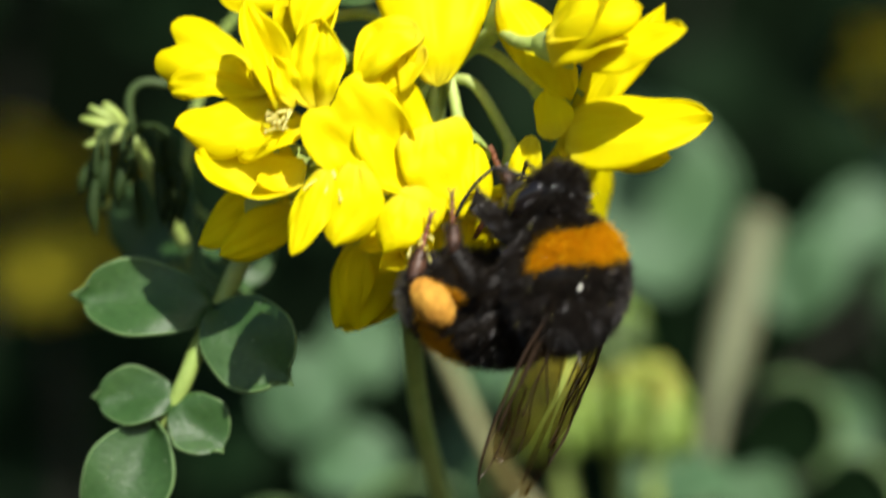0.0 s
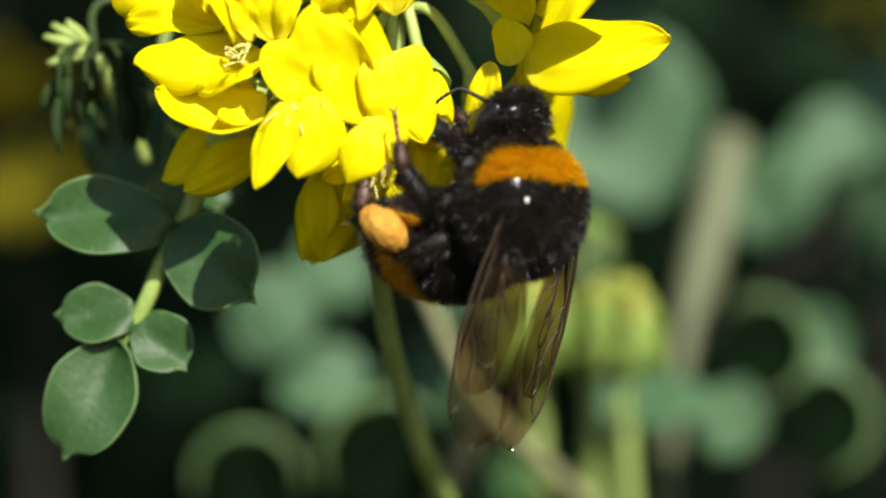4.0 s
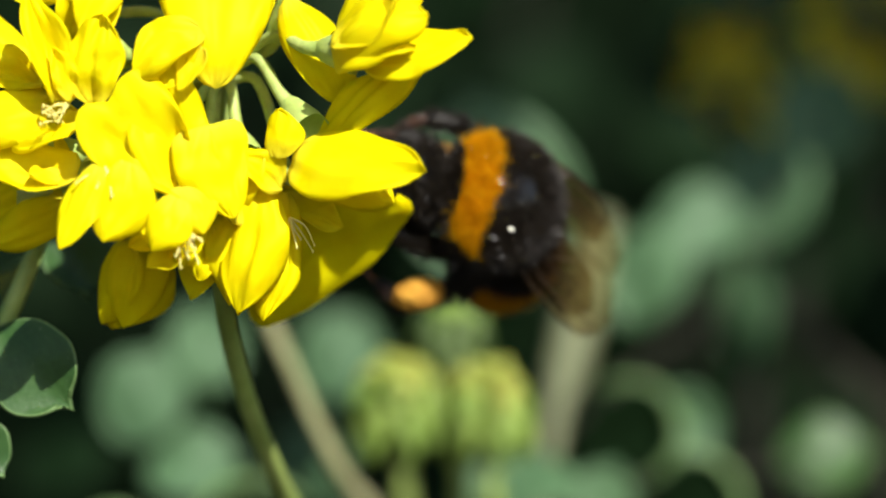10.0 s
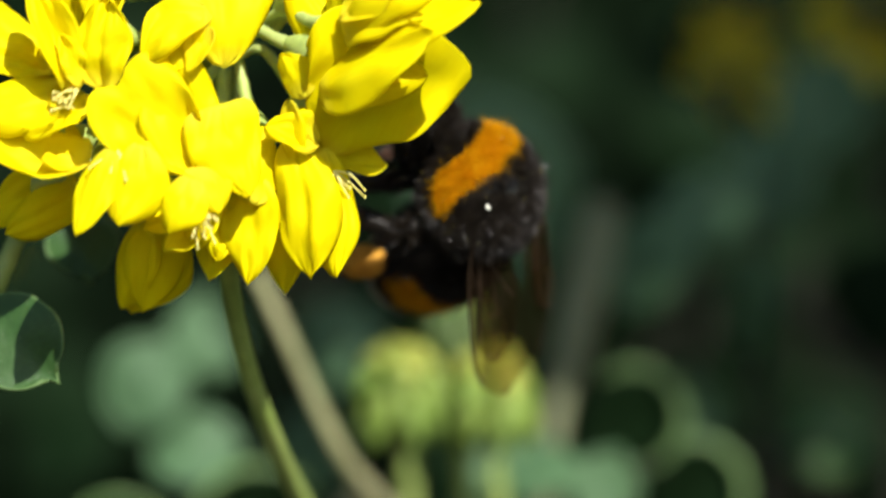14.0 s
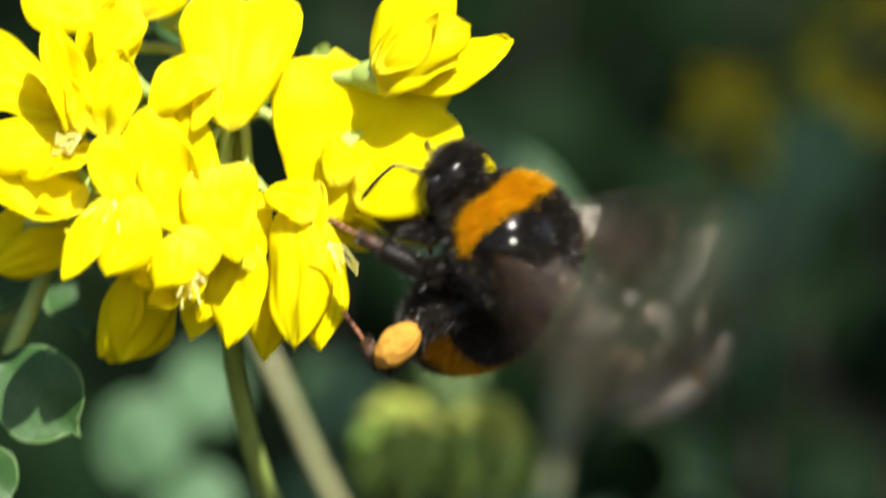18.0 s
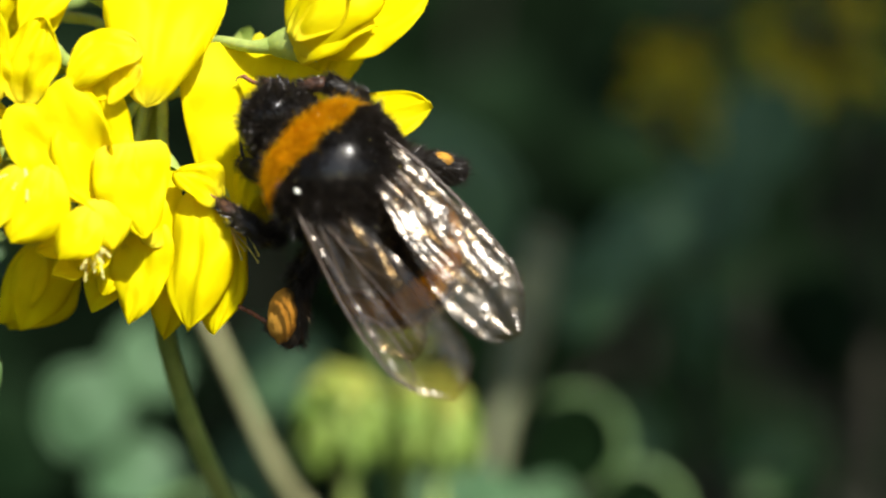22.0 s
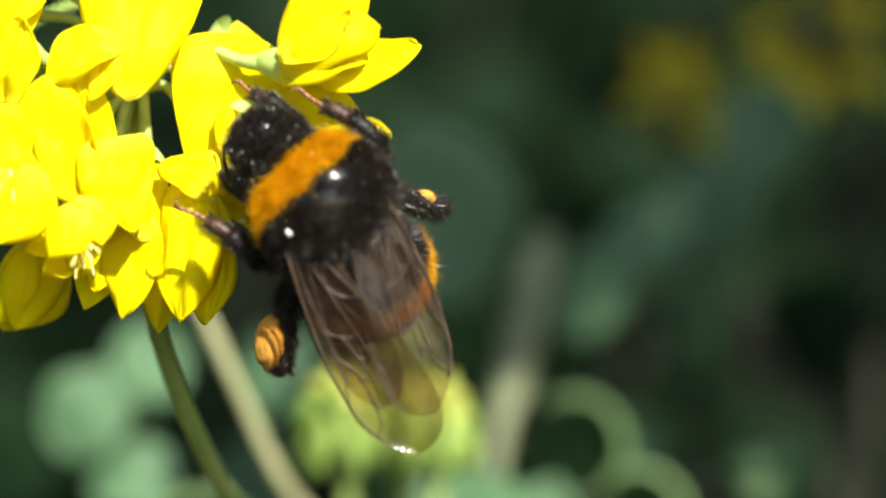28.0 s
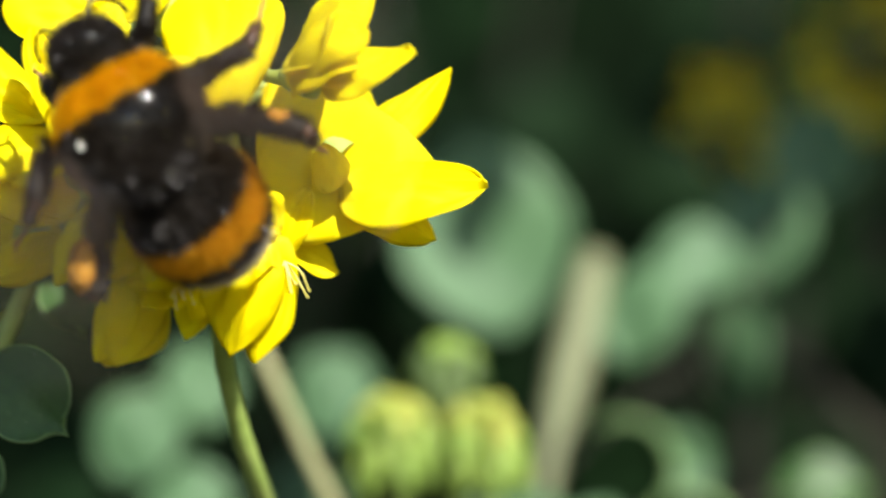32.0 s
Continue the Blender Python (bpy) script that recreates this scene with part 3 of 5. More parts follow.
def blade(length, width, cup=0.2, fold=0.0, notch=0.0, point=0.0, bow=0.1, wave=0.03, seed=0, base=0.16, crinkle=0.03, ruffle=0.05, curl=0.0, hook=0.0, twist=0.0, peak=0.0, fan=0.0):
    """A petal along +Y from the origin, its face to +Z: cup lifts the edges, fold creases the midline, bow arches it lengthwise,
    curl rolls its rim back, hook bends its tip, twist turns it about its length, peak moves its broadest place outward.
    fan: the half angle of a fan-shaped, two-lobed petal."""
    n, m = 26, 18
    rng = random.Random(seed)
    p1, p2, skew = rng.uniform(0, 6), rng.uniform(0, 6), rng.uniform(-0.14, 0.14)
    curl += rng.uniform(-0.05, 0.22)
    hook += rng.uniform(-0.12, 0.12)
    twist += rng.uniform(-0.25, 0.25)
    verts, faces = [], []
    for i in range(n + 1):
        v = 1 - (1 - i / n) ** 1.35
        e = 1.0 + peak - 0.25 * point
        w = width * 0.5 * v ** 0.8 if fan else width * 0.5 * max(0.03 * (1 - point), base * (1 - v) ** 1.5 + (1 - base * 0.3) * math.sin(math.pi * min(1.0, v) ** e) ** (0.56 + 0.42 * point))
        for j in range(m + 1):
            u = j / m * 2 - 1
            x = u * w + skew * width * math.sin(math.pi * v)
            y = length * (v - 0.03 * u * u * v * v * (1 - point) - notch * max(0, 1 - abs(u) * 2.0) * max(0, v - 0.8) * 4)
            z = cup * w * u * u + fold * w * abs(u) + bow * length * 4 * v * (1 - v)
            z += wave * length * math.sin(v * 4.5 + p1) * math.sin(u * 2.3 + p2)
            z += crinkle * length * (noise.noise(Vector((u * 2.2 + seed, v * 4.0, seed * 0.7))) + 1.3 * (0.3 - abs(noise.noise(Vector((u * 2.6 + seed, v * 1.7, seed * 1.7))))) + 0.35 * (0.3 - abs(noise.noise(Vector((u * 7 + seed, v * 3, seed * 2.7))))))
            z += ruffle * length * abs(u) ** 3 * math.sin(v * 8 + p2 + (1.7 if u > 0 else 0)) * min(1, v * 2)
            z -= 0.022 * length * math.exp(-(u / 0.13) ** 2) * math.sin(math.pi * v)
            z -= curl * width * max(0.0, max(abs(u) - 0.55, (v - 0.72) * 1.3)) ** 2 * 1.6 * min(1, v * 1.6)
            z += hook * length * max(0.0, v - 0.45) ** 2 * 2
            x += 0.02 * width * math.sin(v * 10 + p1) * abs(u)
            if fan:
                reach = length * (1 - notch * math.exp(-(u / 0.16) ** 2) - 0.34 * abs(u) ** 3.5 + 0.02 * math.sin(u * 7 + p1))
                x = (0.25 * v + 0.75 * v ** 0.5) * reach * math.sin(u * fan) * width / (1.55 * length * math.sin(fan * 0.85)) + 0.3 * skew * width * v
                y = v * reach * math.cos(u * fan * 0.7)
            turn = twist * (v - 0.3)
            x, z = x * math.cos(turn) - z * math.sin(turn), x * math.sin(turn) + z * math.cos(turn)
            verts.append((x, y, z))
    for i in range(n):
        for j in range(m):
            k = i * (m + 1) + j
            faces.append((k, k + 1, k + m + 2, k + m + 1))
    return verts, faces


def flower(umbel, calyx, forward, petals, stamens=None, seed=0, size=1.0):
    """A pea flower on its stalk. Its origin is the umbel's hub, about which it swings; each petal's origin is its own base.
    petals: name, base, tip, width, normal and shape. stamens: root, way and count."""
    c = Vector(calyx) - UMBEL
    rot = frame_of(forward, (0.1, -0.3, 1) if abs(Vector(forward).normalized().z) < 0.85 else (0, -1, 0.1))
    g = Geo()
    back = c - rot @ Vector((0, 1.2, 0)) * size
    tube(g, [Vector((0, 0, 0)), back * 0.5 + Vector((0, 0, 1.5)), back, c], [0.28, 0.27, 0.32, 0.48], 14, 9, 0, 0.08)
    cup, sides = [], 20
    for i in range(7):
        v = i / 6
        for j in range(sides):
            a = 2 * math.pi * j / sides
            r = 0.36 + 0.62 * v ** 0.7
            y = -0.4 + 2.0 * v + (0.45 * max(0, math.cos(a * 2.5 + 0.4)) if i == 6 else 0)
            cup.append(c + rot @ Vector((r * math.cos(a), y, r * math.sin(a) * 1.1)) * size)
    faces = [(i * sides + j, i * sides + (j + 1) % sides, (i + 1) * sides + (j + 1) % sides, (i + 1) * sides + j) for i in range(6) for j in range(sides)]
    g.add(cup, faces)
    fl = part("flower", g.mesh("flower", [CALYX]), umbel, "yellow pea flower on a green calyx and stalk")
    fl.location = (UMBEL - Vector(umbel["at"])) * MM
    for k, (name, b, t, width, nrm, shape) in enumerate(petals):
        b, t = Vector(b), Vector(t)
        v, f = blade((t - b).length, width, seed=seed * 7 + k, **shape)
        ob = part(name, mesh_from(name, v, f, KEEL if name == "keel" else PETAL), fl, thick=0.07)
        ob.matrix_basis = Matrix.Translation((b - UMBEL) * MM) @ frame_of(t - b, nrm).to_4x4()
    if stamens:
        root, way, count = stamens
        rng = random.Random(seed)
        root = Vector(root) - UMBEL
        rot = frame_of(way, (0.2, -1, 0.3))
        for k in range(count):
            g = Geo()
            ln = rng.uniform(0.9, 1.8)
            tip = root + rot @ Vector((rng.uniform(-0.55, 0.55) * ln, ln, rng.uniform(-0.4, 0.4) * ln))
            mid = (root + tip) / 2 + Vector((rng.uniform(-0.2, 0.2), rng.uniform(-0.2, 0.2), rng.uniform(-0.1, 0.3)))
            tube(g, [root, mid, tip], [0.055, 0.045, 0.04], 7, 5)
            ellipsoid(g, tip, (0.06, 0.06, 0.1), None, 5, 6)
            part("stamen", g.mesh("stamen", [STAMEN]), fl, "cream thread-like stamen" if k == 0 else "")
    return fl


umbel = plant("flower_umbel", tuple(UMBEL), "umbel of bright yellow pea flowers on a green stalk", "flower")
PEDUNCLE = stalk("peduncle", umbel, [UMBEL, UMBEL + Vector((0, 0.6, -3)), (-10.42, 2.00, -0.81), (-10.08, 7.00, -5.11), (-8.97, 12.00, -9.64), (-7.32, 20.00, -14.37), (-4.48, 30.00, -20.19)], [0.5, 0.48, 0.5, 0.52, 0.55, 0.6], STEM, "green curved flower stalk", 36, 12)
BROAD = dict(cup=-0.1, fold=-0.12, notch=0.12, bow=0.06, fan=0.75)
DOME = dict(cup=-0.2, bow=0.06, curl=0.08)
BOAT = dict(cup=0.4, bow=-0.08)
NARROW = dict(cup=-0.25, point=0.3, bow=0.05)
TWIST = dict(cup=0.3, bow=0.12, wave=0.10, crinkle=0.06, twist=0.5)
FRILL = dict(cup=0.15, fold=0.2, bow=0.05, wave=0.10, crinkle=0.08, ruffle=0.10, curl=0.15)

# the flower the bee works on most: its banner is pressed aside, its two wings hang
F_LOW = flower(umbel, (-6.67, 1.00, 5.47), (0.25, -0.35, -0.85), [
    ("banner", (-5.67, 0.00, 3.64), (-4.51, 0.50, 11.66), 9.3, (-0.05, -1, 0.3), dict(cup=-0.10, fold=0.12, notch=0.04, bow=0.06, fan=0.75, wave=0.05)),
    ("wing_petal", (-7.07, -1.50, 4.17), (-6.58, -2.20, -2.59), 3.3, (-0.25, -1, 0.25), dict(cup=-0.25, point=0.3, bow=0.05, peak=0.2, base=0.3)),
    ("wing_petal", (-5.78, -1.20, 3.76), (-5.03, -1.50, -2.54), 2.6, (0.4, -1, 0.2), dict(cup=-0.28, point=0.35, bow=0.05, peak=0.2, base=0.3)),
    ("keel", (-5.90, 0.40, 3.92), (-2.68, 1.20, 2.68), 2.1, (0.1, -0.8, 0.6), BOAT),
    ("wing_petal", (-5.90, -1.80, 3.89), (-8.42, -2.50, 4.92), 2.1, (-0.1, -0.9, 0.5), FRILL)], ((-5.17, -1.40, 2.65), (0.45, -0.3, -0.8), 7), 1)
# the one to its side, that bends when it is climbed
F_RIGHT = flower(umbel, (-5.38, 1.00, 7.64), (0.72, -0.25, -0.55), [
    ("banner", (-3.60, 1.00, 5.94), (0.78, 1.00, 11.69), 2.4, (-0.3, -1, 0.3), dict(cup=-0.5, bow=0.10, wave=0.05, hook=-0.2, base=0.3)),
    ("wing_petal", (-4.21, -0.50, 5.43), (3.09, -1.50, 5.55), 4.1, (0.1, -0.9, 0.6), dict(cup=-0.28, bow=0.09, base=0.5, peak=-0.05)),
    ("wing_petal", (-4.43, 0.60, 5.32), (0.95, 0.50, 3.92), 3.2, (0.1, -0.9, 0.5), dict(cup=-0.35, bow=0.10, base=0.4)),
    ("wing_petal", (-4.80, -1.00, 5.00), (-5.10, -1.20, 7.45), 1.9, (0.1, -1, 0.2), DOME),
    ("wing_petal", (-5.70, -0.80, 5.20), (-7.20, -0.40, 1.50), 1.7, (-0.2, -1, 0.2), DOME),
    ("keel", (-4.17, 0.00, 5.72), (0.17, -1.20, 4.95), 2.4, (0, -0.8, 0.7), BOAT)], None, 2)
F_TOP = flower(umbel, (-3.33, 0.00, 11.00), (0.95, -0.2, 0.1), [
    ("banner", (-2.25, -0.50, 11.39), (0.44, 0.00, 16.92), 3.6, (-0.3, -1, 0.1), dict(cup=-0.35, bow=0.12, peak=0.2, curl=0.15, base=0.3)),
    ("wing_petal", (-2.32, -1.50, 11.07), (2.15, -2.00, 13.86), 3.7, (0.1, -1, 0.5), dict(cup=-0.45, bow=0.14, peak=0.15, base=0.35)),
    ("wing_petal", (-1.30, 0.00, 11.00), (4.19, 0.00, 13.25), 3.1, (0.2, -0.9, 0.6), DOME),
    ("wing_petal", (-2.19, -1.00, 10.68), (1.82, -1.50, 12.18), 2.6, (0.05, -0.8, 0.7), dict(cup=-0.4, bow=0.16, base=0.4)),
    ("keel", (-2.04, -2.00, 11.19), (1.26, -2.60, 14.18), 1.7, (0, -0.9, 0.5), BOAT)], None, 3)
F_MID = flower(umbel, (-7.53, 2.00, 10.61), (0.5, -0.4, 0.6), [
    ("banner", (-6.92, 0.00, 12.39), (-3.71, -1.00, 7.08), 3.1, (0.25, -1, 0.35), dict(cup=-0.4, bow=0.10, point=0.25, peak=0.1))], None, 4)
# big two-lobed banner facing outward
flower(umbel, (-10.94, 0.00, 9.61), (0, -0.9, 0.3), [
    ("banner", (-10.31, -3.20, 7.76), (-10.36, -2.00, 14.77), 5.8, (0.1, -1, 0.2), dict(cup=-0.12, fold=0.28, notch=0.07, bow=0.05, fan=0.62, wave=0.06)),
    ("wing_petal", (-10.91, -3.80, 10.42), (-14.27, -4.00, 8.36), 2.7, (-0.3, -1, 0.5), TWIST),
    ("wing_petal", (-11.13, -3.20, 10.39), (-13.25, -3.60, 7.42), 2.2, (-0.4, -0.9, 0.2), FRILL),
    ("keel", (-10.90, -4.20, 9.72), (-11.97, -4.60, 7.53), 1.4, (-0.3, -0.8, 0.5), BOAT)], None, 5)
# front of the umbel
flower(umbel, (-11.59, -1.00, 3.90), (-0.5, -0.75, -0.2), [
    ("banner", (-11.28, -3.50, 2.44), (-15.83, -4.00, 7.54), 4.9, (-0.05, -1, 0.4), dict(cup=-0.1, fold=0.22, notch=0.08, bow=0.05, fan=0.7, crinkle=0.06, wave=0.07, ruffle=0.07)),
    ("wing_petal", (-11.59, -3.90, 2.63), (-12.67, -3.20, 9.02), 3.9, (0.15, -1, 0.2), dict(cup=-0.12, fold=0.14, bow=0.04, base=0.5, crinkle=0.05, wave=0.06)),
    ("wing_petal", (-10.56, -3.70, 5.99), (-9.24, -3.90, 1.45), 3.5, (0.25, -1, 0.3), dict(cup=-0.16, bow=0.03, base=0.8, crinkle=0.05)),
    ("keel", (-11.85, -4.30, 3.03), (-10.69, -4.60, 0.71), 2.3, (0.2, -0.9, 0.4), dict(cup=-0.3, bow=0.07, base=0.5))], None, 6)
flower(umbel, (-9.18, 1.00, 5.33), (0.2, -0.7, -0.6), [
    ("banner", (-9.15, -2.00, 1.13), (-8.47, -1.00, 4.95), 2.9, (0.4, -1, 0.2), DOME),
    ("wing_petal", (-8.95, -1.50, 2.51), (-9.52, -1.00, -2.79), 2.8, (-0.2, -1, 0.2), NARROW),
    ("wing_petal", (-7.89, 0.00, 1.69), (-7.68, 0.50, -3.37), 2.4, (0.3, -1, 0.2), NARROW)], None, 7)
# left side
flower(umbel, (-17.06, 0.00, 4.61), (-0.85, -0.45, -0.1), [
    ("banner", (-16.86, -2.00, 6.23), (-20.20, -3.00, 4.91), 2.6, (0, -0.9, 0.6), FRILL),
    ("wing_petal", (-16.99, -3.00, 3.38), (-22.28, -3.00, 4.75), 3.2, (0.1, -0.75, 0.8), dict(cup=0.6, bow=-0.16, base=0.4, curl=0.1)),
    ("wing_petal", (-17.47, -2.00, 3.33), (-20.58, -1.00, 5.56), 2.6, (0, -1, 0.3), DOME),
    ("keel", (-17.44, -2.50, 3.19), (-19.30, -4.00, 3.36), 1.4, (0, -0.8, 0.8), BOAT)], ((-17.67, -3.00, 6.01), (-0.6, -0.7, 0.2), 5), 8)
flower(umbel, (-18.45, 2.00, 2.69), (-0.75, -0.2, -0.5), [
    ("banner", (-18.00, 1.50, 2.68), (-22.56, 1.00, 0.64), 2.5, (-0.1, -1, 0.3), DOME),
    ("wing_petal", (-17.68, 1.00, 2.12), (-21.36, 0.00, 0.03), 2.3, (0.1, -1, 0.2), DOME)], None, 9)
flower(umbel, (-15.40, -2.00, 4.85), (-0.3, -0.5, -0.8), [
    ("wing_petal", (-15.80, -5.20, 3.89), (-17.41, -5.60, -0.24), 2.0, (-0.25, -1, 0.3), dict(cup=-0.25, bow=0.06, base=0.3, peak=0.25)),
    ("wing_petal", (-14.20, -5.20, 4.05), (-15.53, -5.60, 0.24), 2.9, (0.1, -1, 0.35), dict(cup=-0.25, bow=0.06, base=0.3, peak=0.2)),
    ("keel", (-15.07, -3.00, 4.14), (-15.62, -3.00, 1.81), 1.1, (0, -0.9, 0.3), BOAT)], ((-15.47, -4.50, 3.85), (-0.3, -0.6, -0.7), 8), 10)
flower(umbel, (-12.23, -2.00, 2.65), (-0.1, -0.5, -0.85), [
    ("wing_petal", (-11.93, -5.40, 2.42), (-13.08, -5.80, -0.14), 2.3, (-0.1, -1, 0.3), dict(cup=-0.28, bow=0.06, base=0.4, peak=0.2)),
    ("keel", (-11.26, -4.00, 0.03), (-13.42, -4.60, -0.95), 1.6, (0.1, -0.7, 0.8), dict(cup=0.9, bow=-0.25, base=0.5)),
    ("wing_petal", (-11.91, -3.00, 1.40), (-14.42, -3.20, 0.03), 1.8, (0, -1, 0.4), DOME),
    ("wing_petal", (-11.29, -3.40, 1.26), (-11.87, -3.80, -1.01), 1.6, (0.3, -0.9, 0.3), FRILL)], ((-11.70, -4.50, 0.98), (0.35, -0.5, -0.75), 12), 11)
flower(umbel, (-13.55, 2.00, 1.71), (-0.25, -0.1, -0.95), [
    ("banner", (-13.72, 2.50, 0.73), (-15.43, 3.00, -4.08), 3.6, (0, -1, 0.1), DOME),
    ("wing_petal", (-14.59, 1.50, 0.45), (-16.02, 2.00, -3.84), 2.3, (-0.3, -1, 0.1), NARROW),
    ("wing_petal", (-13.19, 1.50, 0.45), (-14.88, 1.80, -4.06), 3.1, (0.25, -1, 0.1), NARROW),
    ("keel", (-13.61, 3.00, 0.59), (-15.43, 3.00, -3.35), 2.6, (0, -1, 0.1), BOAT)], None, 12)
flower(umbel, (-10.75, 2.00, 2.27), (-0.05, -0.2, -0.95), [
    ("wing_petal", (-10.11, 0.00, 1.28), (-11.47, 0.50, -2.53), 2.4, (-0.2, -1, 0.2), NARROW),
    ("wing_petal", (-10.49, -1.00, 1.13), (-11.04, -1.00, -1.63), 1.7, (0.2, -1, 0.3), FRILL)], None, 13)
# top left
flower(umbel, (-15.31, 1.00, 9.65), (-0.8, -0.5, 0.15), [
    ("banner", (-16.30, -3.00, 6.94), (-15.67, -3.50, 11.42), 2.8, (-0.1, -1, 0.2), FRILL),
    ("wing_petal", (-17.62, -3.00, 6.75), (-19.54, -3.00, 12.43), 2.2, (0.35, -0.9, 0.2), TWIST),
    ("wing_petal", (-17.37, -3.40, 7.01), (-18.16, -3.80, 9.60), 1.3, (0.2, -0.9, 0.3), FRILL),
    ("keel", (-17.44, -2.50, 7.45), (-18.71, -2.00, 10.50), 2.0, (0, -1, 0.2), BOAT)], ((-17.37, -3.40, 6.88), (-0.5, -0.7, -0.3), 6), 14)
flower(umbel, (-18.30, 1.00, 7.70), (-0.95, -0.2, -0.05), [
    ("banner", (-18.72, 0.00, 8.22), (-23.91, 0.50, 10.88), 3.6, (0.1, -1, 0.4), BROAD),
    ("wing_petal", (-18.35, -2.00, 7.05), (-23.21, -2.50, 6.30), 3.3, (0, -0.9, 0.5), dict(cup=-0.45, bow=0.12, base=0.4)),
    ("wing_petal", (-18.65, -1.00, 7.77), (-23.57, -1.00, 8.60), 2.3, (0, -0.9, 0.5), FRILL)], None, 15)
flower(umbel, (-16.53, 3.00, 12.54), (-0.6, -0.3, 0.6), [
    ("banner", (-16.15, 1.00, 12.86), (-21.03, 1.00, 14.39), 4.2, (0.1, -1, 0.4), BROAD),
    ("wing_petal", (-17.44, 1.50, 9.95), (-16.29, 1.00, 14.25), 3.1, (0.1, -1, 0.3), FRILL),
    ("wing_petal", (-15.25, 0.00, 13.78), (-17.16, -0.50, 10.56), 2.3, (-0.1, -1, 0.4), DOME)], None, 16)
flower(umbel, (-12.29, 2.00, 12.63), (-0.75, -0.3, 0.5), [
    ("banner", (-15.61, 0.00, 13.08), (-12.69, 0.50, 17.62), 3.4, (-0.2, -1, 0.4), dict(cup=-0.3, bow=0.12, fold=0.15)),
    ("wing_petal", (-15.30, 0.80, 13.40), (-14.56, 1.00, 16.48), 2.2, (0.3, -1, 0.3), DOME),
    ("wing_petal", (-15.03, 1.00, 14.67), (-19.35, 1.00, 18.02), 2.7, (0.2, -1, 0.5), DOME),
    ("wing_petal", (-15.45, 1.00, 14.53), (-18.52, 1.00, 13.41), 2.2, (0, -1, 0.4), DOME)], ((-15.33, 0.00, 14.19), (-0.9, -0.2, 0.3), 9), 17)
BANNER = [o for o in F_LOW.children if o.name.startswith("banner")][0]
LOBE = [o for o in F_RIGHT.children if o.name.startswith("wing_petal")][1]

# blurred yellow flowers in the distance; their shade is put into the petal colour
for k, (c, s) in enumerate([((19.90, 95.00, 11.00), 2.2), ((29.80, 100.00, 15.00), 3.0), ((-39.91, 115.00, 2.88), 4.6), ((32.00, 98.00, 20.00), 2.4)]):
    far = plant("distant_umbel", c, "blurred yellow flower umbel, shade put into its petal colour", "flower", "distant umbels")
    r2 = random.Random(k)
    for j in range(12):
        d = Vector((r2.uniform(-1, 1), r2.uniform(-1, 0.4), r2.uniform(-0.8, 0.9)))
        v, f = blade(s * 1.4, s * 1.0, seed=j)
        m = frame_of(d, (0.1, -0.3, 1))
        part("petal", mesh_from("petal", [d * s * 0.8 + m @ Vector(q) for q in v], f, PETAL_SHADED), far, thick=0.2)
    stalk("stalk", far, [Vector(c), Vector(c) + Vector((1, 2, -12)), Vector(c) + Vector((2, 5, -60)), Vector((c[0] * 0.9, c[1] + 10, -455))], [0.4, 0.4, 0.8, 1.6], BARK, "", 30)


# ---------------------------------------------------------------- the bumblebee
# Local axes: +X its right side, +Y towards the head, +Z its back; the origin lies in the thorax.
bee = thing("bumblebee", (0, 0, 0), "furry black bumblebee with orange bands, pale tail and pollen loads", "bumblebee")
rng = np.random.default_rng(4)


def sphere_points(n):
    k = np.arange(n) + 0.5
    ph = np.arccos(1 - 2 * k / n)
    th = math.pi * (1 + 5 ** 0.5) * k
    p = np.stack([np.cos(th) * np.sin(ph), np.sin(th) * np.sin(ph), np.cos(ph)], 1)
    p += rng.normal(0, 0.012, p.shape)
    return p / np.linalg.norm(p, axis=1)[:, None]


def undercoat(g, ax, centre, band):
    """The down on the skin takes the colour of the hairs that grow from it."""
    for k, f in enumerate(g.f):
        q = (np.mean([tuple(g.v[i]) for i in f], axis=0) - centre) / ax
        slot = band(q)
        g.i[k] = slot if slot > 1 else 0


def furred(name, axes, n, band, length, width, lean, spread, mats, label="", centre=(0, 0, 0), bare=None):
    """An ellipsoid of dark cuticle covered in hairs; band(p) gives the hair's colour slot."""
    g = Geo()
    ellipsoid(g, centre, axes, None, 48, 64, 0)
    ax = np.array(axes)
    undercoat(g, ax, np.array(centre), band)
    d = sphere_points(n)
    p = d * ax
    nrm = d / ax
    nrm /= np.linalg.norm(nrm, axis=1)[:, None]
    keep = np.ones(n, bool) if bare is None else ~np.array([bare(q) for q in d])
    p, nrm, d = p[keep], nrm[keep], d[keep]
    grow_hair(g, p + np.array(centre), nrm, [band(q) for q in d], length, width, lean, spread, rng)
    # sparse longer guard hairs that stand out of the coat
    pick = rng.random(len(d)) < 0.035
    grow_hair(g, p[pick] + np.array(centre), nrm[pick], [band(q) for q in d[pick]], length * 1.55, width * 1.7, lean, spread * 1.6, rng)
    return part(name, g.mesh(name, mats), bee, label)


def thorax_band(d):
    j = 0.03 * math.sin(d[0] * 9) + random.uniform(-0.035, 0.035)
    low = 0.25 * max(0.0, 0.5 - d[2])
    return 2 if 0.41 + j - low < d[1] < 0.88 - 0.8 * low and d[2] > 0.05 + 2 * j else 1


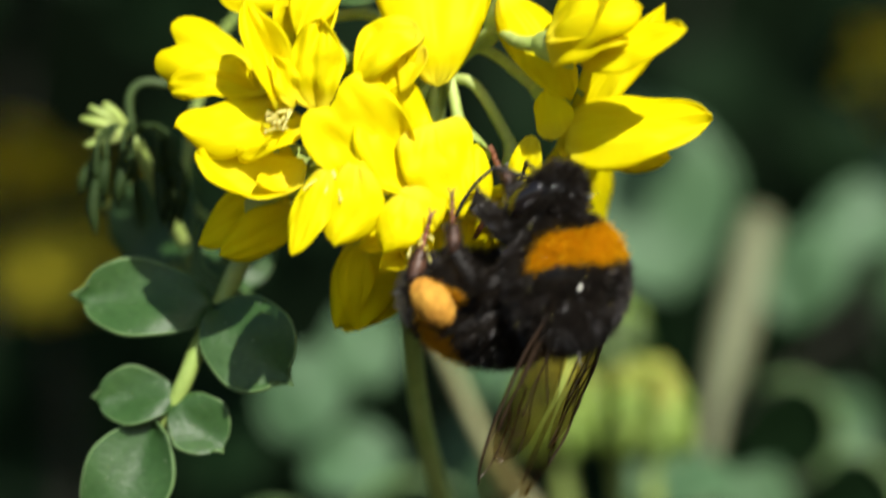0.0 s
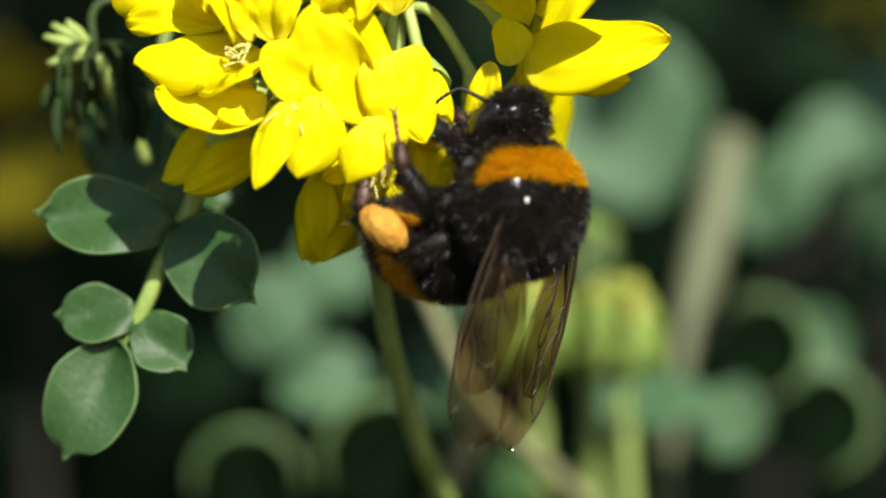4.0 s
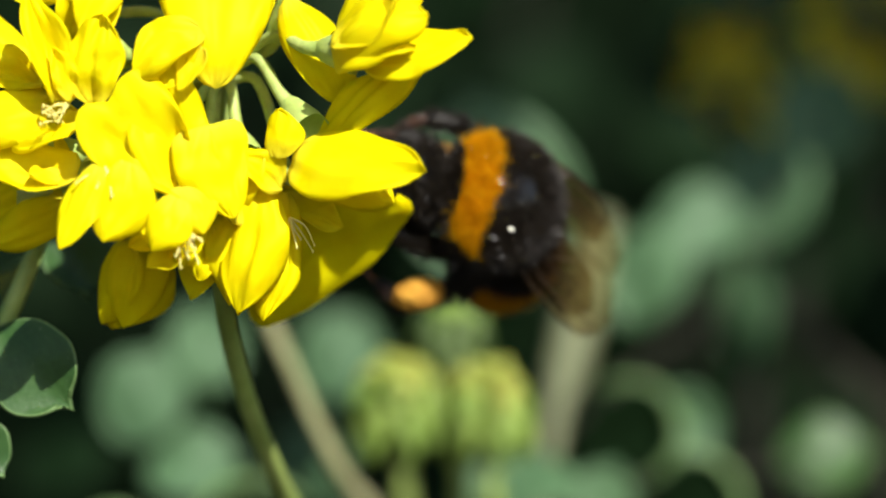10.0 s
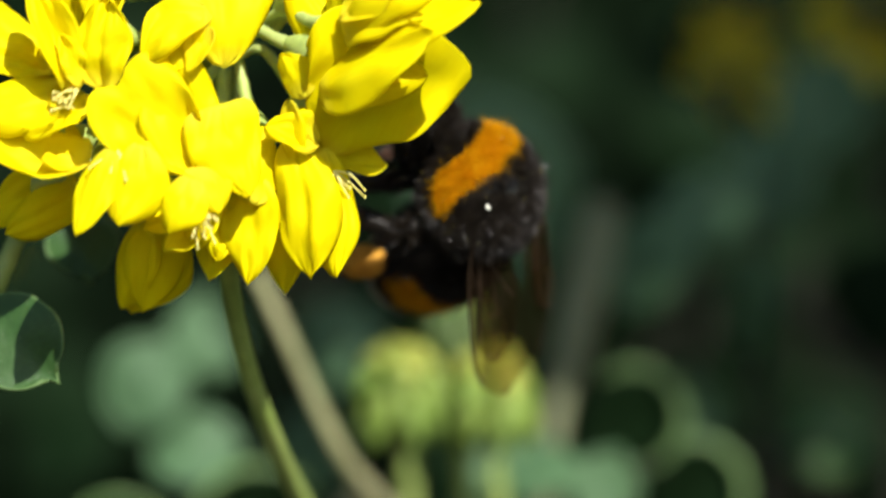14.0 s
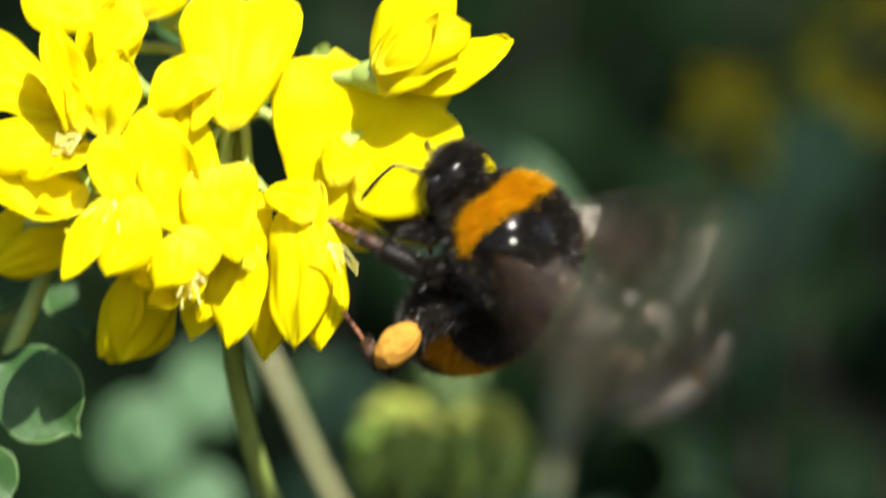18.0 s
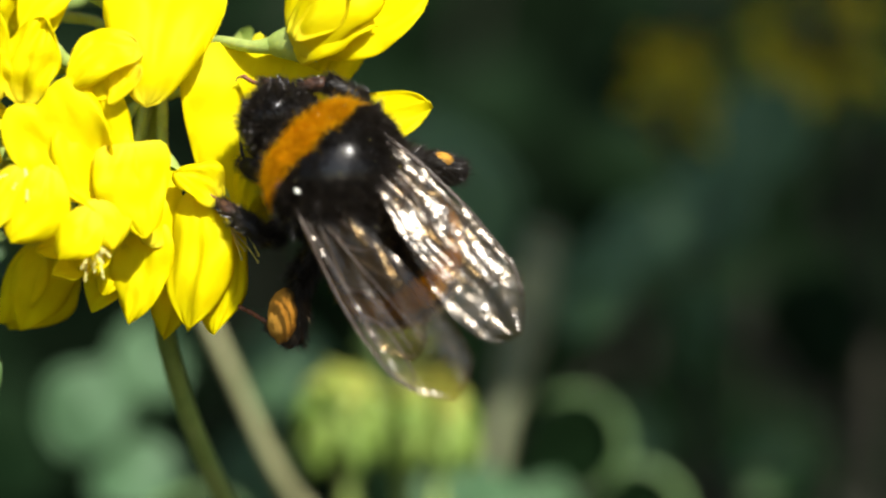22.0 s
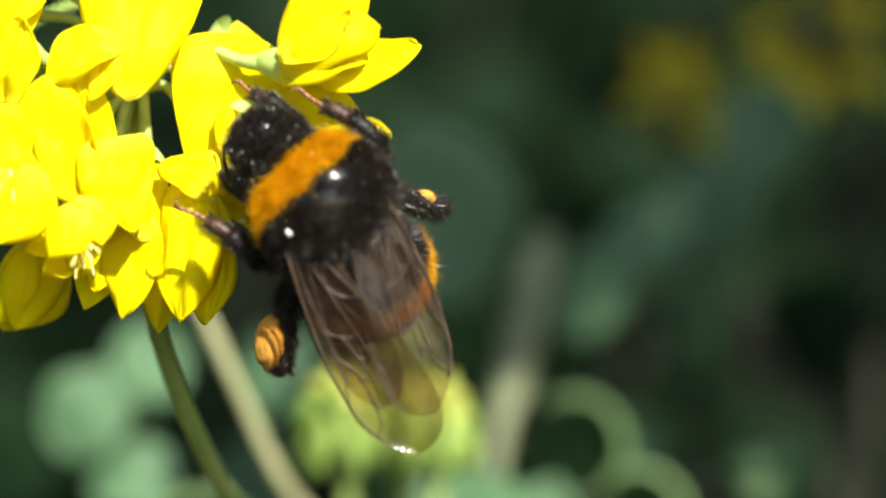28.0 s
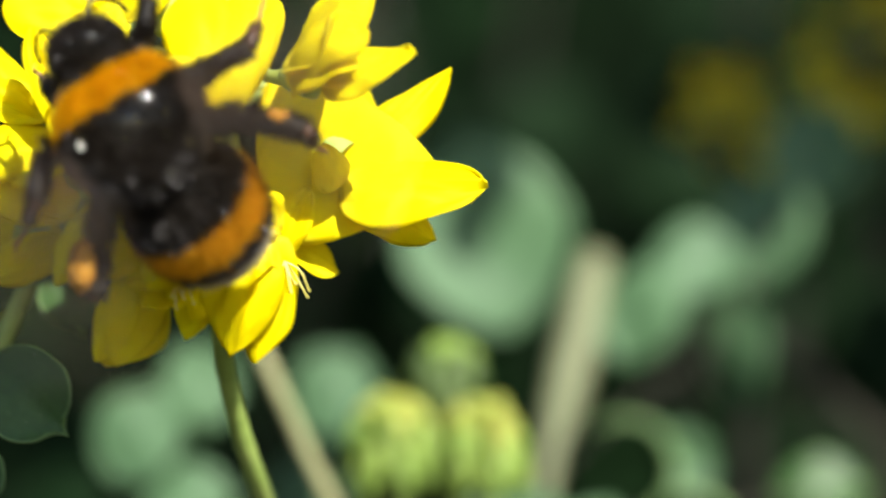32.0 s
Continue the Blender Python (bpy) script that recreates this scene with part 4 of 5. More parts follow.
thorax = furred("thorax", (3.4, 3.25, 2.65), 72000, thorax_band, 0.46, 0.0095, (0, -0.55, 0), 0.17, [SHELL, FUR_BLACK, FUR_ORANGE],
                "black furry thorax with an orange collar", centre=(0, 0, 0.5), bare=lambda d: random.random() < 1.1 - (d[0] / 0.29) ** 2 - ((d[1] + 0.02) / 0.29) ** 2 and d[2] > 0)
g = Geo()
ellipsoid(g, (0, 0, 0), (0.12, 0.18, 0.08), None, 8, 10, 0, 0.3)
speck = part("speck", g.mesh("speck", [SPECK]), bee, "white fleck on the back")
speck.location = Vector((-2.35, 0.35, 2.95)) * MM

# grains of pollen caught in the fur
g = Geo()
for d in sphere_points(420):
    if d[2] > -0.3 and rng.random() < 0.3:
        q = np.array((3.4, 3.25, 2.65)) * d * rng.uniform(1.03, 1.16) + np.array((0, 0, 0.5))
        ellipsoid(g, q, [rng.uniform(0.012, 0.03)] * 3, None, 4, 5)
part("pollen_dust", g.mesh("pollen_dust", [STAMEN]), bee, "pale pollen grains in the fur")

# abdomen: swings on the waist
abdomen_pivot = Vector((0, -2.5, -0.9))


def abdomen_band(q):
    y = q[1] + random.uniform(-0.04, 0.04)
    return 3 if y < -0.60 else 2 if -0.30 < y < 0.22 and q[2] > -0.5 else 1


def abdomen_part():
    g = Geo()
    ax = np.array((3.1, 4.05, 2.5))
    c = np.array((0, -3.5, 0.1))
    ellipsoid(g, c, ax, None, 48, 64, 0)
    undercoat(g, ax, c, abdomen_band)
    d = sphere_points(46000)
    nrm = d / ax
    nrm /= np.linalg.norm(nrm, axis=1)[:, None]
    slots = [abdomen_band(q) for q in d]
    grow_hair(g, d * ax + c, nrm, slots, 0.55, 0.0115, (0, -0.6, 0), 0.17, rng)
    ob = part("abdomen", g.mesh("abdomen", [CUTICLE, FUR_BLACK, FUR_YELLOW, FUR_WHITE]), bee, "banded furry abdomen with a pale tail")
    ob.location = abdomen_pivot * MM
    return ob


abdomen = abdomen_part()


ANTENNAE = []


def head_part():
    g = Geo()
    ax = np.array((1.85, 1.3, 1.95))
    ellipsoid(g, (0, 0, 0), ax, None, 22, 28, 0)
    d = sphere_points(9000)
    keep = (np.abs(d[:, 0]) < 0.78) & (d[:, 1] < 0.80) | (d[:, 1] < -0.1)
    d = d[keep]
    nrm = d / ax
    nrm /= np.linalg.norm(nrm, axis=1)[:, None]
    grow_hair(g, d * ax, nrm, [1] * len(d), 0.58, 0.017, (0, 0.25, 0.15), 0.42, rng)
    # a smooth face plate, cheeks and jaws
    ellipsoid(g, (0, 0.75, -1.3), (1.15, 0.75, 1.25), None, 16, 20, 0)
    for s in (-1, 1):
        tube(g, [(0.75 * s, 0.95, -2.0), (0.7 * s, 1.25, -2.7), (0.25 * s, 1.3, -3.1)], [0.36, 0.3, 0.12], 10, 10)
    ob = part("head", g.mesh("head", [SHELL, FUR_BLACK]), bee, "black furry head")
    ob.matrix_basis = Matrix.Translation(Vector((0, 3.75, -0.75)) * MM) @ Matrix.Rotation(radians(-48), 4, "X")
    for s in (-1, 1):
        g = Geo()
        ellipsoid(g, (1.5 * s, 0.3, -0.1), (0.52, 0.72, 1.35), None, 18, 22)
        part("eye", g.mesh("eye", [EYE_MAT]), ob, "glossy black compound eye")
        g = Geo()
        tube(g, [(0, 0, 0), (0.5 * s, 0.95, 0.7), (0.85 * s, 1.35, 0.95)], [0.12, 0.10, 0.11], 8, 8)
        tube(g, [(0.85 * s, 1.35, 0.95), (1.4 * s, 2.05, 0.5), (1.8 * s, 2.95, -0.3), (1.9 * s, 3.5, -1.0)], [0.075, 0.105] * 11 + [0.06], 44, 8)
        feeler = part("antenna", g.mesh("antenna", [CUTICLE]), ob, "black elbowed antenna")
        feeler.location = Vector((0.5 * s, 1.25, 0.3)) * MM
        ANTENNAE.append(feeler)
    g = Geo()
    tube(g, [(0, 1.2, -2.2), (0, 1.7, -3.4), (0, 1.5, -4.6)], [0.28, 0.2, 0.1], 8, 8)
    part("tongue", g.mesh("tongue", [TARSUS]), ob, "brown tongue sheath")
    return ob


head = head_part()


def wing_part(name, root, length, width, side, veins, back):
    """A wing that lies along -Y from its root; its flat face looks to +Z. The membrane is pleated between the veins."""
    n, m = 54, 24
    g = Geo()

    def outline(v):
        lead = 0.14 * width * math.sin(math.pi * v) + 0.10 * width
        w = width * (0.14 + 0.86 * math.sin(math.pi * (0.08 + 0.55 * v)) ** 1.1) * math.sqrt(max(0.0, 1 - max(0, v - 0.74) ** 2 / 0.0680))
        return lead, w

    def spot(v, u):
        lead, w = outline(v)
        x = lead - u * w if not back else lead * 0.4 - u * w
        x -= 0.40 * width * max(0.0, v - 0.74) ** 2 / 0.0676
        z = 0.10 * math.sin(u * 9 + v * 3) * (0.3 + v) + 0.05 * math.sin(v * 17 + u * 5) - 0.5 * v * v
        q = Vector((x * 2.3, v * length * 0.34, side + length))
        z += 0.15 * noise.noise(q) * max(0.25, 1 - 1.1 * max(0.0, v - 0.55) / 0.45)
        return Vector((side * (x + 0.32 * width * v), -v * length, z))

    for i in range(n + 1):
        for j in range(m + 1):
            g.v.append(spot(1 - (1 - i / n) ** 1.5, j / m))
    for i in range(n):
        for j in range(m):
            k = i * (m + 1) + j
            g.f.append((k, k + 1, k + m + 2, k + m + 1))
            g.i.append(0)
    ob = part(name, g.mesh(name, [WING]), bee, "smoky brown transparent veined wing")
    ob.location = Vector(root) * MM
    for k, path in enumerate(veins):
        g = Geo()
        r = 0.085 if k == 0 else 0.045
        line = curve_points([(v, u, 0) for v, u in path], 14)
        tube(g, [spot(max(0, q.x), q.y) + Vector((0, 0, 0.02)) for q in line], [r * 1.3, r, r * 0.7], 28, 5)
        part("vein", g.mesh("vein", [VEIN]), ob, "dark brown wing vein" if k == 0 else "")
    return ob


FORE_VEINS = [[(0, 0.02), (0.3, 0.01), (0.6, 0.01), (0.88, 0.05)], [(0, 0.15), (0.3, 0.16), (0.55, 0.14), (0.7, 0.03)], [(0, 0.4), (0.25, 0.5), (0.5, 0.55), (0.75, 0.6)],
              [(0.02, 0.6), (0.2, 0.8), (0.45, 0.95)], [(0.5, 0.14), (0.62, 0.3), (0.8, 0.25), (0.86, 0.06)], [(0.4, 0.16), (0.45, 0.35), (0.48, 0.55)],
              [(0.62, 0.3), (0.66, 0.45), (0.64, 0.58)], [(0.25, 0.5), (0.32, 0.7), (0.34, 0.88)], [(0.45, 0.35), (0.6, 0.42), (0.75, 0.40)],
              [(0.55, 0.38), (0.57, 0.47), (0.56, 0.56)], [(0.74, 0.28), (0.77, 0.36), (0.76, 0.41)]]
HIND_VEINS = [[(0, 0.02), (0.4, 0.02), (0.8, 0.06)], [(0, 0.3), (0.3, 0.4), (0.7, 0.45)], [(0.3, 0.4), (0.5, 0.7), (0.6, 0.85)]]
wings = []
for s in (-1, 1):
    wings.append((wing_part("forewing", (2.3 * s, 0.2, 2.1), 12.3, 4.1, s, FORE_VEINS, False), s, 0))
    wings.append((wing_part("hindwing", (2.2 * s, -0.7, 1.9), 8.7, 2.9, s, HIND_VEINS, True), s, 1))


def leg_part(name, root, lengths, thick, load=0.0):
    """Thigh as a part; shin and foot are pieces under it. Each piece lies along +Y from its own joint."""
    lf, ls, lt = lengths

    def hairs(g, length, r, n, ln):
        y = rng.uniform(0, 1, n)
        th = rng.uniform(0, 6.28, n)
        nn = np.stack([np.cos(th), np.zeros(n), np.sin(th)], 1)
        grow_hair(g, nn * r * 0.9 + np.stack([0 * y, y * length, 0 * y], 1), nn, [1] * n, ln, 0.012, (0, 1.3, 0), 0.3, rng)

    g = Geo()
    tube(g, [(0, 0, 0), (0, lf * 0.5, 0.08), (0, lf, 0)], [0.42 * thick, 0.50 * thick, 0.34 * thick], 10, 12)
    hairs(g, lf, 0.45 * thick, 2600, 0.62 * thick)
    leg = part(name, g.mesh(name, [CUTICLE, FUR_BLACK]), bee)
    leg.location = Vector(root) * MM
    g = Geo()
    tube(g, [(0, 0, 0), (0, ls * 0.5, 0.06), (0, ls, 0)], [0.30 * thick, 0.48 * thick, 0.50 * thick], 10, 12)
    hairs(g, ls, 0.42 * thick, 2400, 0.5 * thick)
    pieces = [part("shin", g.mesh("shin", [CUTICLE, FUR_BLACK]), leg, "black bristly shin")]
    g = Geo()
    h = lt * 0.5
    tube(g, [(0, 0, 0), (0, h * 0.5, 0), (0, h, 0)], [0.34 * thick, 0.42 * thick, 0.26 * thick], 6, 10, 1)
    hairs(g, h, 0.36 * thick, 700, 0.26)
    joint = (lt - h) / 4
    for q in range(4):
        y = h + q * joint
        tube(g, [(0, y, 0.02 * q * q), (0, y + joint * 0.6, 0.02 * (q + 0.6) ** 2), (0, y + joint, 0.02 * (q + 1) ** 2)], [0.09, 0.13, 0.10], 3, 8, 2)
    for q in (-1, 1):
        tube(g, [(0, lt, 0.3), (0.14 * q, lt + 0.22, 0.26), (0.22 * q, lt + 0.34, 0.05)], [0.07, 0.05, 0.02], 4, 5, 2)
    for k in range(len(g.i)):
        g.i[k] = {2: 0, 1: 2 if g.i[k] == 1 and len(g.f[k]) > 3 and k < 62 else 1, 0: 0}[g.i[k]]
    pieces.append(part("foot", g.mesh("foot", [TARSUS, FUR_BLACK, FOOT_BROWN]), leg, "reddish-brown jointed foot with claws"))
    if load:
        g = Geo()
        ellipsoid(g, (0, ls * 0.58, 0.50 * load), (load * 0.74, load * 1.15, load * 0.66), None, 28, 34, 0, 0.13, 3.0)
        pieces.append(part("pollen_load", g.mesh("pollen_load", [POLLEN]), leg, "packed orange-yellow pollen load"))
    return leg, pieces, lf, ls


LEGS = {}
for s, side in ((-1, "left"), (1, "right")):
    LEGS["fore", side] = leg_part("foreleg", (1.4 * s, 2.3, -1.3), (1.5, 1.7, 2.1), 0.8)
    LEGS["mid", side] = leg_part("midleg", (2.2 * s, 0.4, -1.3), (2.1, 2.3, 2.8), 0.9)
    LEGS["hind", side] = leg_part("hindleg", (2.1 * s, -1.5, -1.5), (2.7, 3.1, 3.4), 1.1, 1.2 if s < 0 else 0.62)


# ---------------------------------------------------------------- what moves
# seconds, millimetres to the right and up, degrees clockwise as seen from the front
UMBEL_SWAY = [(0, 2.68, -0.13, -2.30), (0.5, 3.12, 0.35, -2.40), (1, 2.64, -0.17, -2.50), (1.5, 2.54, 0.08, -3.30), (2, 1.88, -0.15, -3.90),
        (2.5, 1.77, -0.07, -4.03), (3, 1.98, -0.17, -4.17), (3.5, 2.17, -0.55, -4.30), (5.5, 1.04, -0.75, -2.30), (6, 1.05, -0.24, -1.50),
        (6.5, 1.10, -0.13, -0.80), (7, 0.77, -0.69, 0.20), (7.5, 0.53, -0.58, 0.60), (8, 0.43, -0.46, 1.10), (8.5, 0.05, -0.45, 1.00),
        (9, -0.00, 0.00, -0.00), (9.5, -0.15, -0.25, 0.60), (10, -0.34, -0.14, 0.90), (10.5, -0.17, 0.89, 0.90), (11, -0.29, 1.19, -0.30),
        (11.5, -0.68, 1.64, -1.70), (12, -0.72, 0.90, -2.10), (12.5, -0.32, 0.32, -2.30), (13, -0.22, 0.37, -2.00), (13.5, -0.46, -0.08, -2.20),
        (14, -0.08, 0.20, -1.60), (14.5, 0.01, 0.75, -1.00), (16.5, 0.32, 1.48, 0.90), (17, 0.70, 0.92, 0.80), (17.5, 0.61, 1.27, 2.10),
        (18, 0.32, -0.20, 5.00), (18.5, 0.26, -2.45, 6.10), (19, 0.33, -1.99, 6.80), (19.5, -0.27, -2.27, 7.10), (20, 0.07, -1.70, 8.00),
        (20.5, -0.31, -1.39, 8.40), (21, -0.33, -0.43, 8.40), (21.5, -0.62, -0.82, 9.10), (22, -0.96, -0.43, 9.20), (22.5, -0.90, -0.53, 9.20),
        (23, -1.48, -1.21, 9.20), (23.5, -1.83, -1.42, 9.20), (24, -2.21, -1.04, 9.20), (24.5, -2.55, -0.92, 9.20), (25, -2.59, 0.27, 9.20),
        (25.5, -2.10, 0.74, 9.20), (27.5, -1.60, -0.02, 7.20), (28, -1.88, -0.01, 6.20), (28.5, -1.66, -0.66, 5.95), (29, -1.33, -0.80, 5.70),
        (29.5, -1.50, -0.42, 5.40), (30, -1.70, 0.10, 5.10), (30.5, -1.85, 0.81, 4.50), (31, -1.95, 0.93, 3.90), (31.5, -0.91, 0.08, 3.30),
        (32, -0.07, -0.31, 2.70)]
# seconds, millimetres to the right and up
SPRIG_SWAY = [(0, 2.54, 0.85), (0.5, 2.96, 0.85), (1, 2.51, 0.85), (1.5, 2.54, 0.85), (2, 1.88, 0.85), (2.5, 1.77, 0.85),
        (3, 1.98, 0.85), (3.5, 2.17, 0.85), (5.5, 1.41, 0.83), (6, 1.27, 1.03), (6.5, 1.30, 0.60), (7, 0.78, 0.37),
        (7.5, 0.56, 0.34), (8, 0.42, 0.29), (8.5, 0.23, 0.03), (9, 0.00, 0.00), (9.5, -0.32, -0.03), (10, -0.43, -0.26),
        (10.5, -0.17, 1.11), (11, 0.00, 0.77), (11.5, -0.08, 1.17), (12, -0.56, 0.45), (12.5, -1.02, 0.23), (13, -0.74, 0.14),
        (13.5, -1.30, 0.26), (14, -1.26, 0.37), (14.5, -0.66, 0.94), (16.5, -0.03, 1.53), (17, 0.37, 1.00), (17.5, 0.21, 1.57),
        (18, -0.11, 0.43), (18.5, -0.17, -1.82), (19, -0.10, -1.36), (19.5, -0.70, -1.64), (20, -0.36, -1.07), (20.5, -0.74, -0.76),
        (21, -0.76, 0.20), (21.5, -1.05, -0.19), (22, -1.39, 0.20), (22.5, -1.33, 0.10), (23, -1.91, -0.58), (23.5, -2.26, -0.79),
        (24, -2.64, -0.41), (24.5, -2.98, -0.29), (25, -3.02, 0.90), (25.5, -2.53, 1.37), (27.5, -2.03, 0.61), (28, -2.31, 0.62),
        (28.5, -2.09, -0.03), (29, -1.76, -0.17), (29.5, -1.93, 0.21), (30, -2.13, 0.73), (30.5, -2.28, 1.44), (31, -2.38, 1.56),
        (31.5, -1.34, 0.71), (32, -0.50, 0.32)]
BEE_PATH = [
        (0, (-1.82, -4.00, -1.76), (0.06, -0.17, 0.98), (0.83, -0.54, -0.15)),
        (0.5, (-0.41, -4.00, -0.81), (0.02, -0.13, 0.99), (0.80, -0.59, -0.10)),
        (1, (-0.47, -4.00, -1.76), (-0.02, -0.10, 1.00), (0.76, -0.65, -0.04)),
        (1.5, (-1.37, -4.00, -2.13), (-0.07, -0.06, 1.00), (0.72, -0.70, 0.01)),
        (2, (-2.66, -4.00, -2.29), (-0.11, -0.02, 0.99), (0.67, -0.74, 0.06)),
        (2.5, (-2.21, -4.00, -2.28), (-0.06, -0.01, 1.00), (0.69, -0.72, 0.03)),
        (3, (-2.12, -4.00, -1.73), (-0.01, -0.01, 1.00), (0.71, -0.70, 0.00)),
        (3.5, (-2.63, -4.00, -2.12), (0.04, -0.00, 1.00), (0.73, -0.68, -0.03)),
        (5.5, (-0.47, -4.00, -2.15), (0.25, 0.02, 0.97), (0.80, -0.57, -0.19)),
        (6, (0.91, -4.00, -0.99), (0.30, 0.03, 0.95), (0.81, -0.54, -0.23)),
        (6.5, (1.91, -4.00, 0.29), (0.17, 0.06, 0.98), (0.91, -0.40, -0.14)),
        (7, (3.03, -4.00, -0.45), (0.05, 0.08, 1.00), (0.97, -0.23, -0.03)),
        (7.5, (3.79, -4.00, -0.18), (-0.21, -0.05, 0.98), (0.93, -0.32, 0.18)),
        (8, (3.32, -4.00, 0.62), (-0.44, -0.17, 0.88), (0.85, -0.39, 0.35)),
        (8.5, (3.39, 1.60, 1.00), (-0.67, -0.31, 0.67), (0.67, -0.64, 0.38)),
        (9, (4.28, 7.20, 2.42), (-0.83, -0.41, 0.37), (0.52, -0.81, 0.27)),
        (9.5, (2.37, 8.90, 0.58), (-0.84, -0.43, 0.34), (0.52, -0.82, 0.25)),
        (10, (2.98, 9.60, 2.16), (-0.84, -0.44, 0.32), (0.52, -0.82, 0.24)),
        (10.5, (1.18, 8.55, 0.77), (-0.70, -0.44, 0.56), (0.66, -0.70, 0.28)),
        (11, (1.93, 7.50, 0.91), (-0.51, -0.41, 0.76), (0.81, -0.52, 0.26)),
        (11.5, (3.37, 7.50, 3.14), (-0.54, -0.41, 0.74), (0.78, -0.58, 0.25)),
        (12, (2.11, 7.50, 1.88), (-0.56, -0.41, 0.72), (0.75, -0.63, 0.22)),
        (12.5, (1.51, 7.50, 1.15), (-0.57, -0.44, 0.70), (0.75, -0.62, 0.23)),
        (13, (2.54, 7.50, 2.14), (-0.55, -0.47, 0.69), (0.76, -0.63, 0.18)),
        (13.5, (1.51, 7.50, 2.06), (-0.51, -0.41, 0.75), (0.74, -0.66, 0.15)),
        (14, (1.76, 7.50, 1.96), (-0.46, -0.35, 0.81), (0.72, -0.69, 0.11)),
        (14.5, (1.93, 5.70, 2.93), (-0.38, -0.36, 0.85), (0.74, -0.67, 0.05)),
        (16.5, (1.16, -1.50, 0.65), (-0.03, -0.31, 0.95), (0.87, -0.48, -0.13)),
        (17, (3.09, -2.00, 3.24), (-0.10, -0.20, 0.97), (0.92, -0.38, 0.02)),
        (17.5, (4.41, -2.50, 4.50), (-0.20, -0.20, 0.96), (0.91, -0.41, 0.11)),
        (18, (3.48, -3.25, 1.96), (-0.53, -0.08, 0.85), (0.61, -0.73, 0.31)),
        (18.5, (1.76, -4.00, 2.74), (-0.78, 0.05, 0.62), (0.24, -0.90, 0.37)),
        (19, (1.14, -4.06, 3.65), (-0.84, 0.16, 0.51), (0.17, -0.83, 0.54)),
        (19.5, (1.32, -4.11, 3.36), (-0.84, 0.15, 0.51), (0.17, -0.83, 0.53)),
        (20, (0.74, -4.17, 4.03), (-0.84, 0.14, 0.52), (0.17, -0.84, 0.51)),
        (20.5, (-0.66, -4.22, 3.19), (-0.84, 0.13, 0.52), (0.10, -0.92, 0.39)),
        (21, (0.46, -4.28, 4.56), (-0.84, 0.12, 0.53), (0.02, -0.97, 0.26)),
        (21.5, (-1.48, -4.33, 2.82), (-0.78, 0.12, 0.62), (0.03, -0.97, 0.23)),
        (22, (-2.10, -4.39, 3.99), (-0.71, 0.12, 0.69), (0.03, -0.98, 0.20)),
        (22.5, (-0.96, -4.44, 3.09), (-0.76, 0.06, 0.65), (0.06, -0.99, 0.16)),
        (23, (-0.96, -4.50, 3.71), (-0.80, 0.00, 0.60), (0.08, -0.99, 0.11)),
        (23.5, (-3.34, -4.58, 2.58), (-0.77, -0.05, 0.64), (0.10, -0.99, 0.05)),
        (24, (-2.05, -4.67, 2.64), (-0.73, -0.10, 0.67), (0.12, -0.99, -0.02)),
        (24.5, (-4.57, -4.75, 2.99), (-0.42, 0.02, 0.91), (0.15, -0.99, 0.09)),
        (25, (-3.40, -4.83, 5.04), (-0.68, 0.03, 0.74), (0.14, -0.98, 0.16)),
        (25.5, (-1.50, -4.92, 3.45), (-0.68, 0.00, 0.74), (0.14, -0.98, 0.13)),
        (27.5, (-4.01, -5.25, 3.41), (-0.68, -0.08, 0.73), (0.13, -0.99, 0.01)),
        (28, (-2.74, -5.33, 2.75), (-0.68, -0.10, 0.73), (0.13, -0.99, -0.02)),
        (28.5, (-3.33, -5.42, 4.15), (-0.63, -0.08, 0.77), (0.14, -0.99, 0.01)),
        (29, (-3.08, -5.50, 3.52), (-0.57, -0.06, 0.82), (0.15, -0.99, 0.04)),
        (29.5, (-2.57, -6.00, 3.47), (-0.61, -0.06, 0.79), (0.17, -0.98, 0.06)),
        (30, (-1.80, -6.50, 4.45), (-0.65, -0.06, 0.75), (0.19, -0.98, 0.09)),
        (30.5, (-3.22, -8.25, 4.80), (-0.66, -0.07, 0.75), (0.06, -1.00, -0.04)),
        (31, (-5.48, -10.00, 5.31), (-0.60, -0.08, 0.79), (0.05, -1.00, -0.06)),
        (31.5, (-9.40, -11.00, 5.68), (-0.69, -0.02, 0.72), (0.04, -1.00, 0.02)),
        (32, (-13.98, -12.00, 7.38), (-0.52, -0.04, 0.85), (-0.00, -1.00, -0.04))]
# seconds, degrees by which the abdomen bends under the body, and swings to the bee's right
ABDOMEN = [(0, 100, 0), (3.5, 98, 0), (5.5, 92, 0), (7, 90, 0), (8.5, 85, 0), (9, 75, 0), (10.5, 75, 0), (11, 85, 0), (13, 85, 0), (14.5, 80, 0), (16.5, 85, 0), (17.2, 85, 0), (18, 96, 0),
           (18.6, 65, 0), (21, 62, 0), (23, 60, -6), (25, 58, -12), (27.5, 58, -15), (30, 58, -12), (30.5, 52, 0), (31.5, 42, 10), (32, 45, 8)]
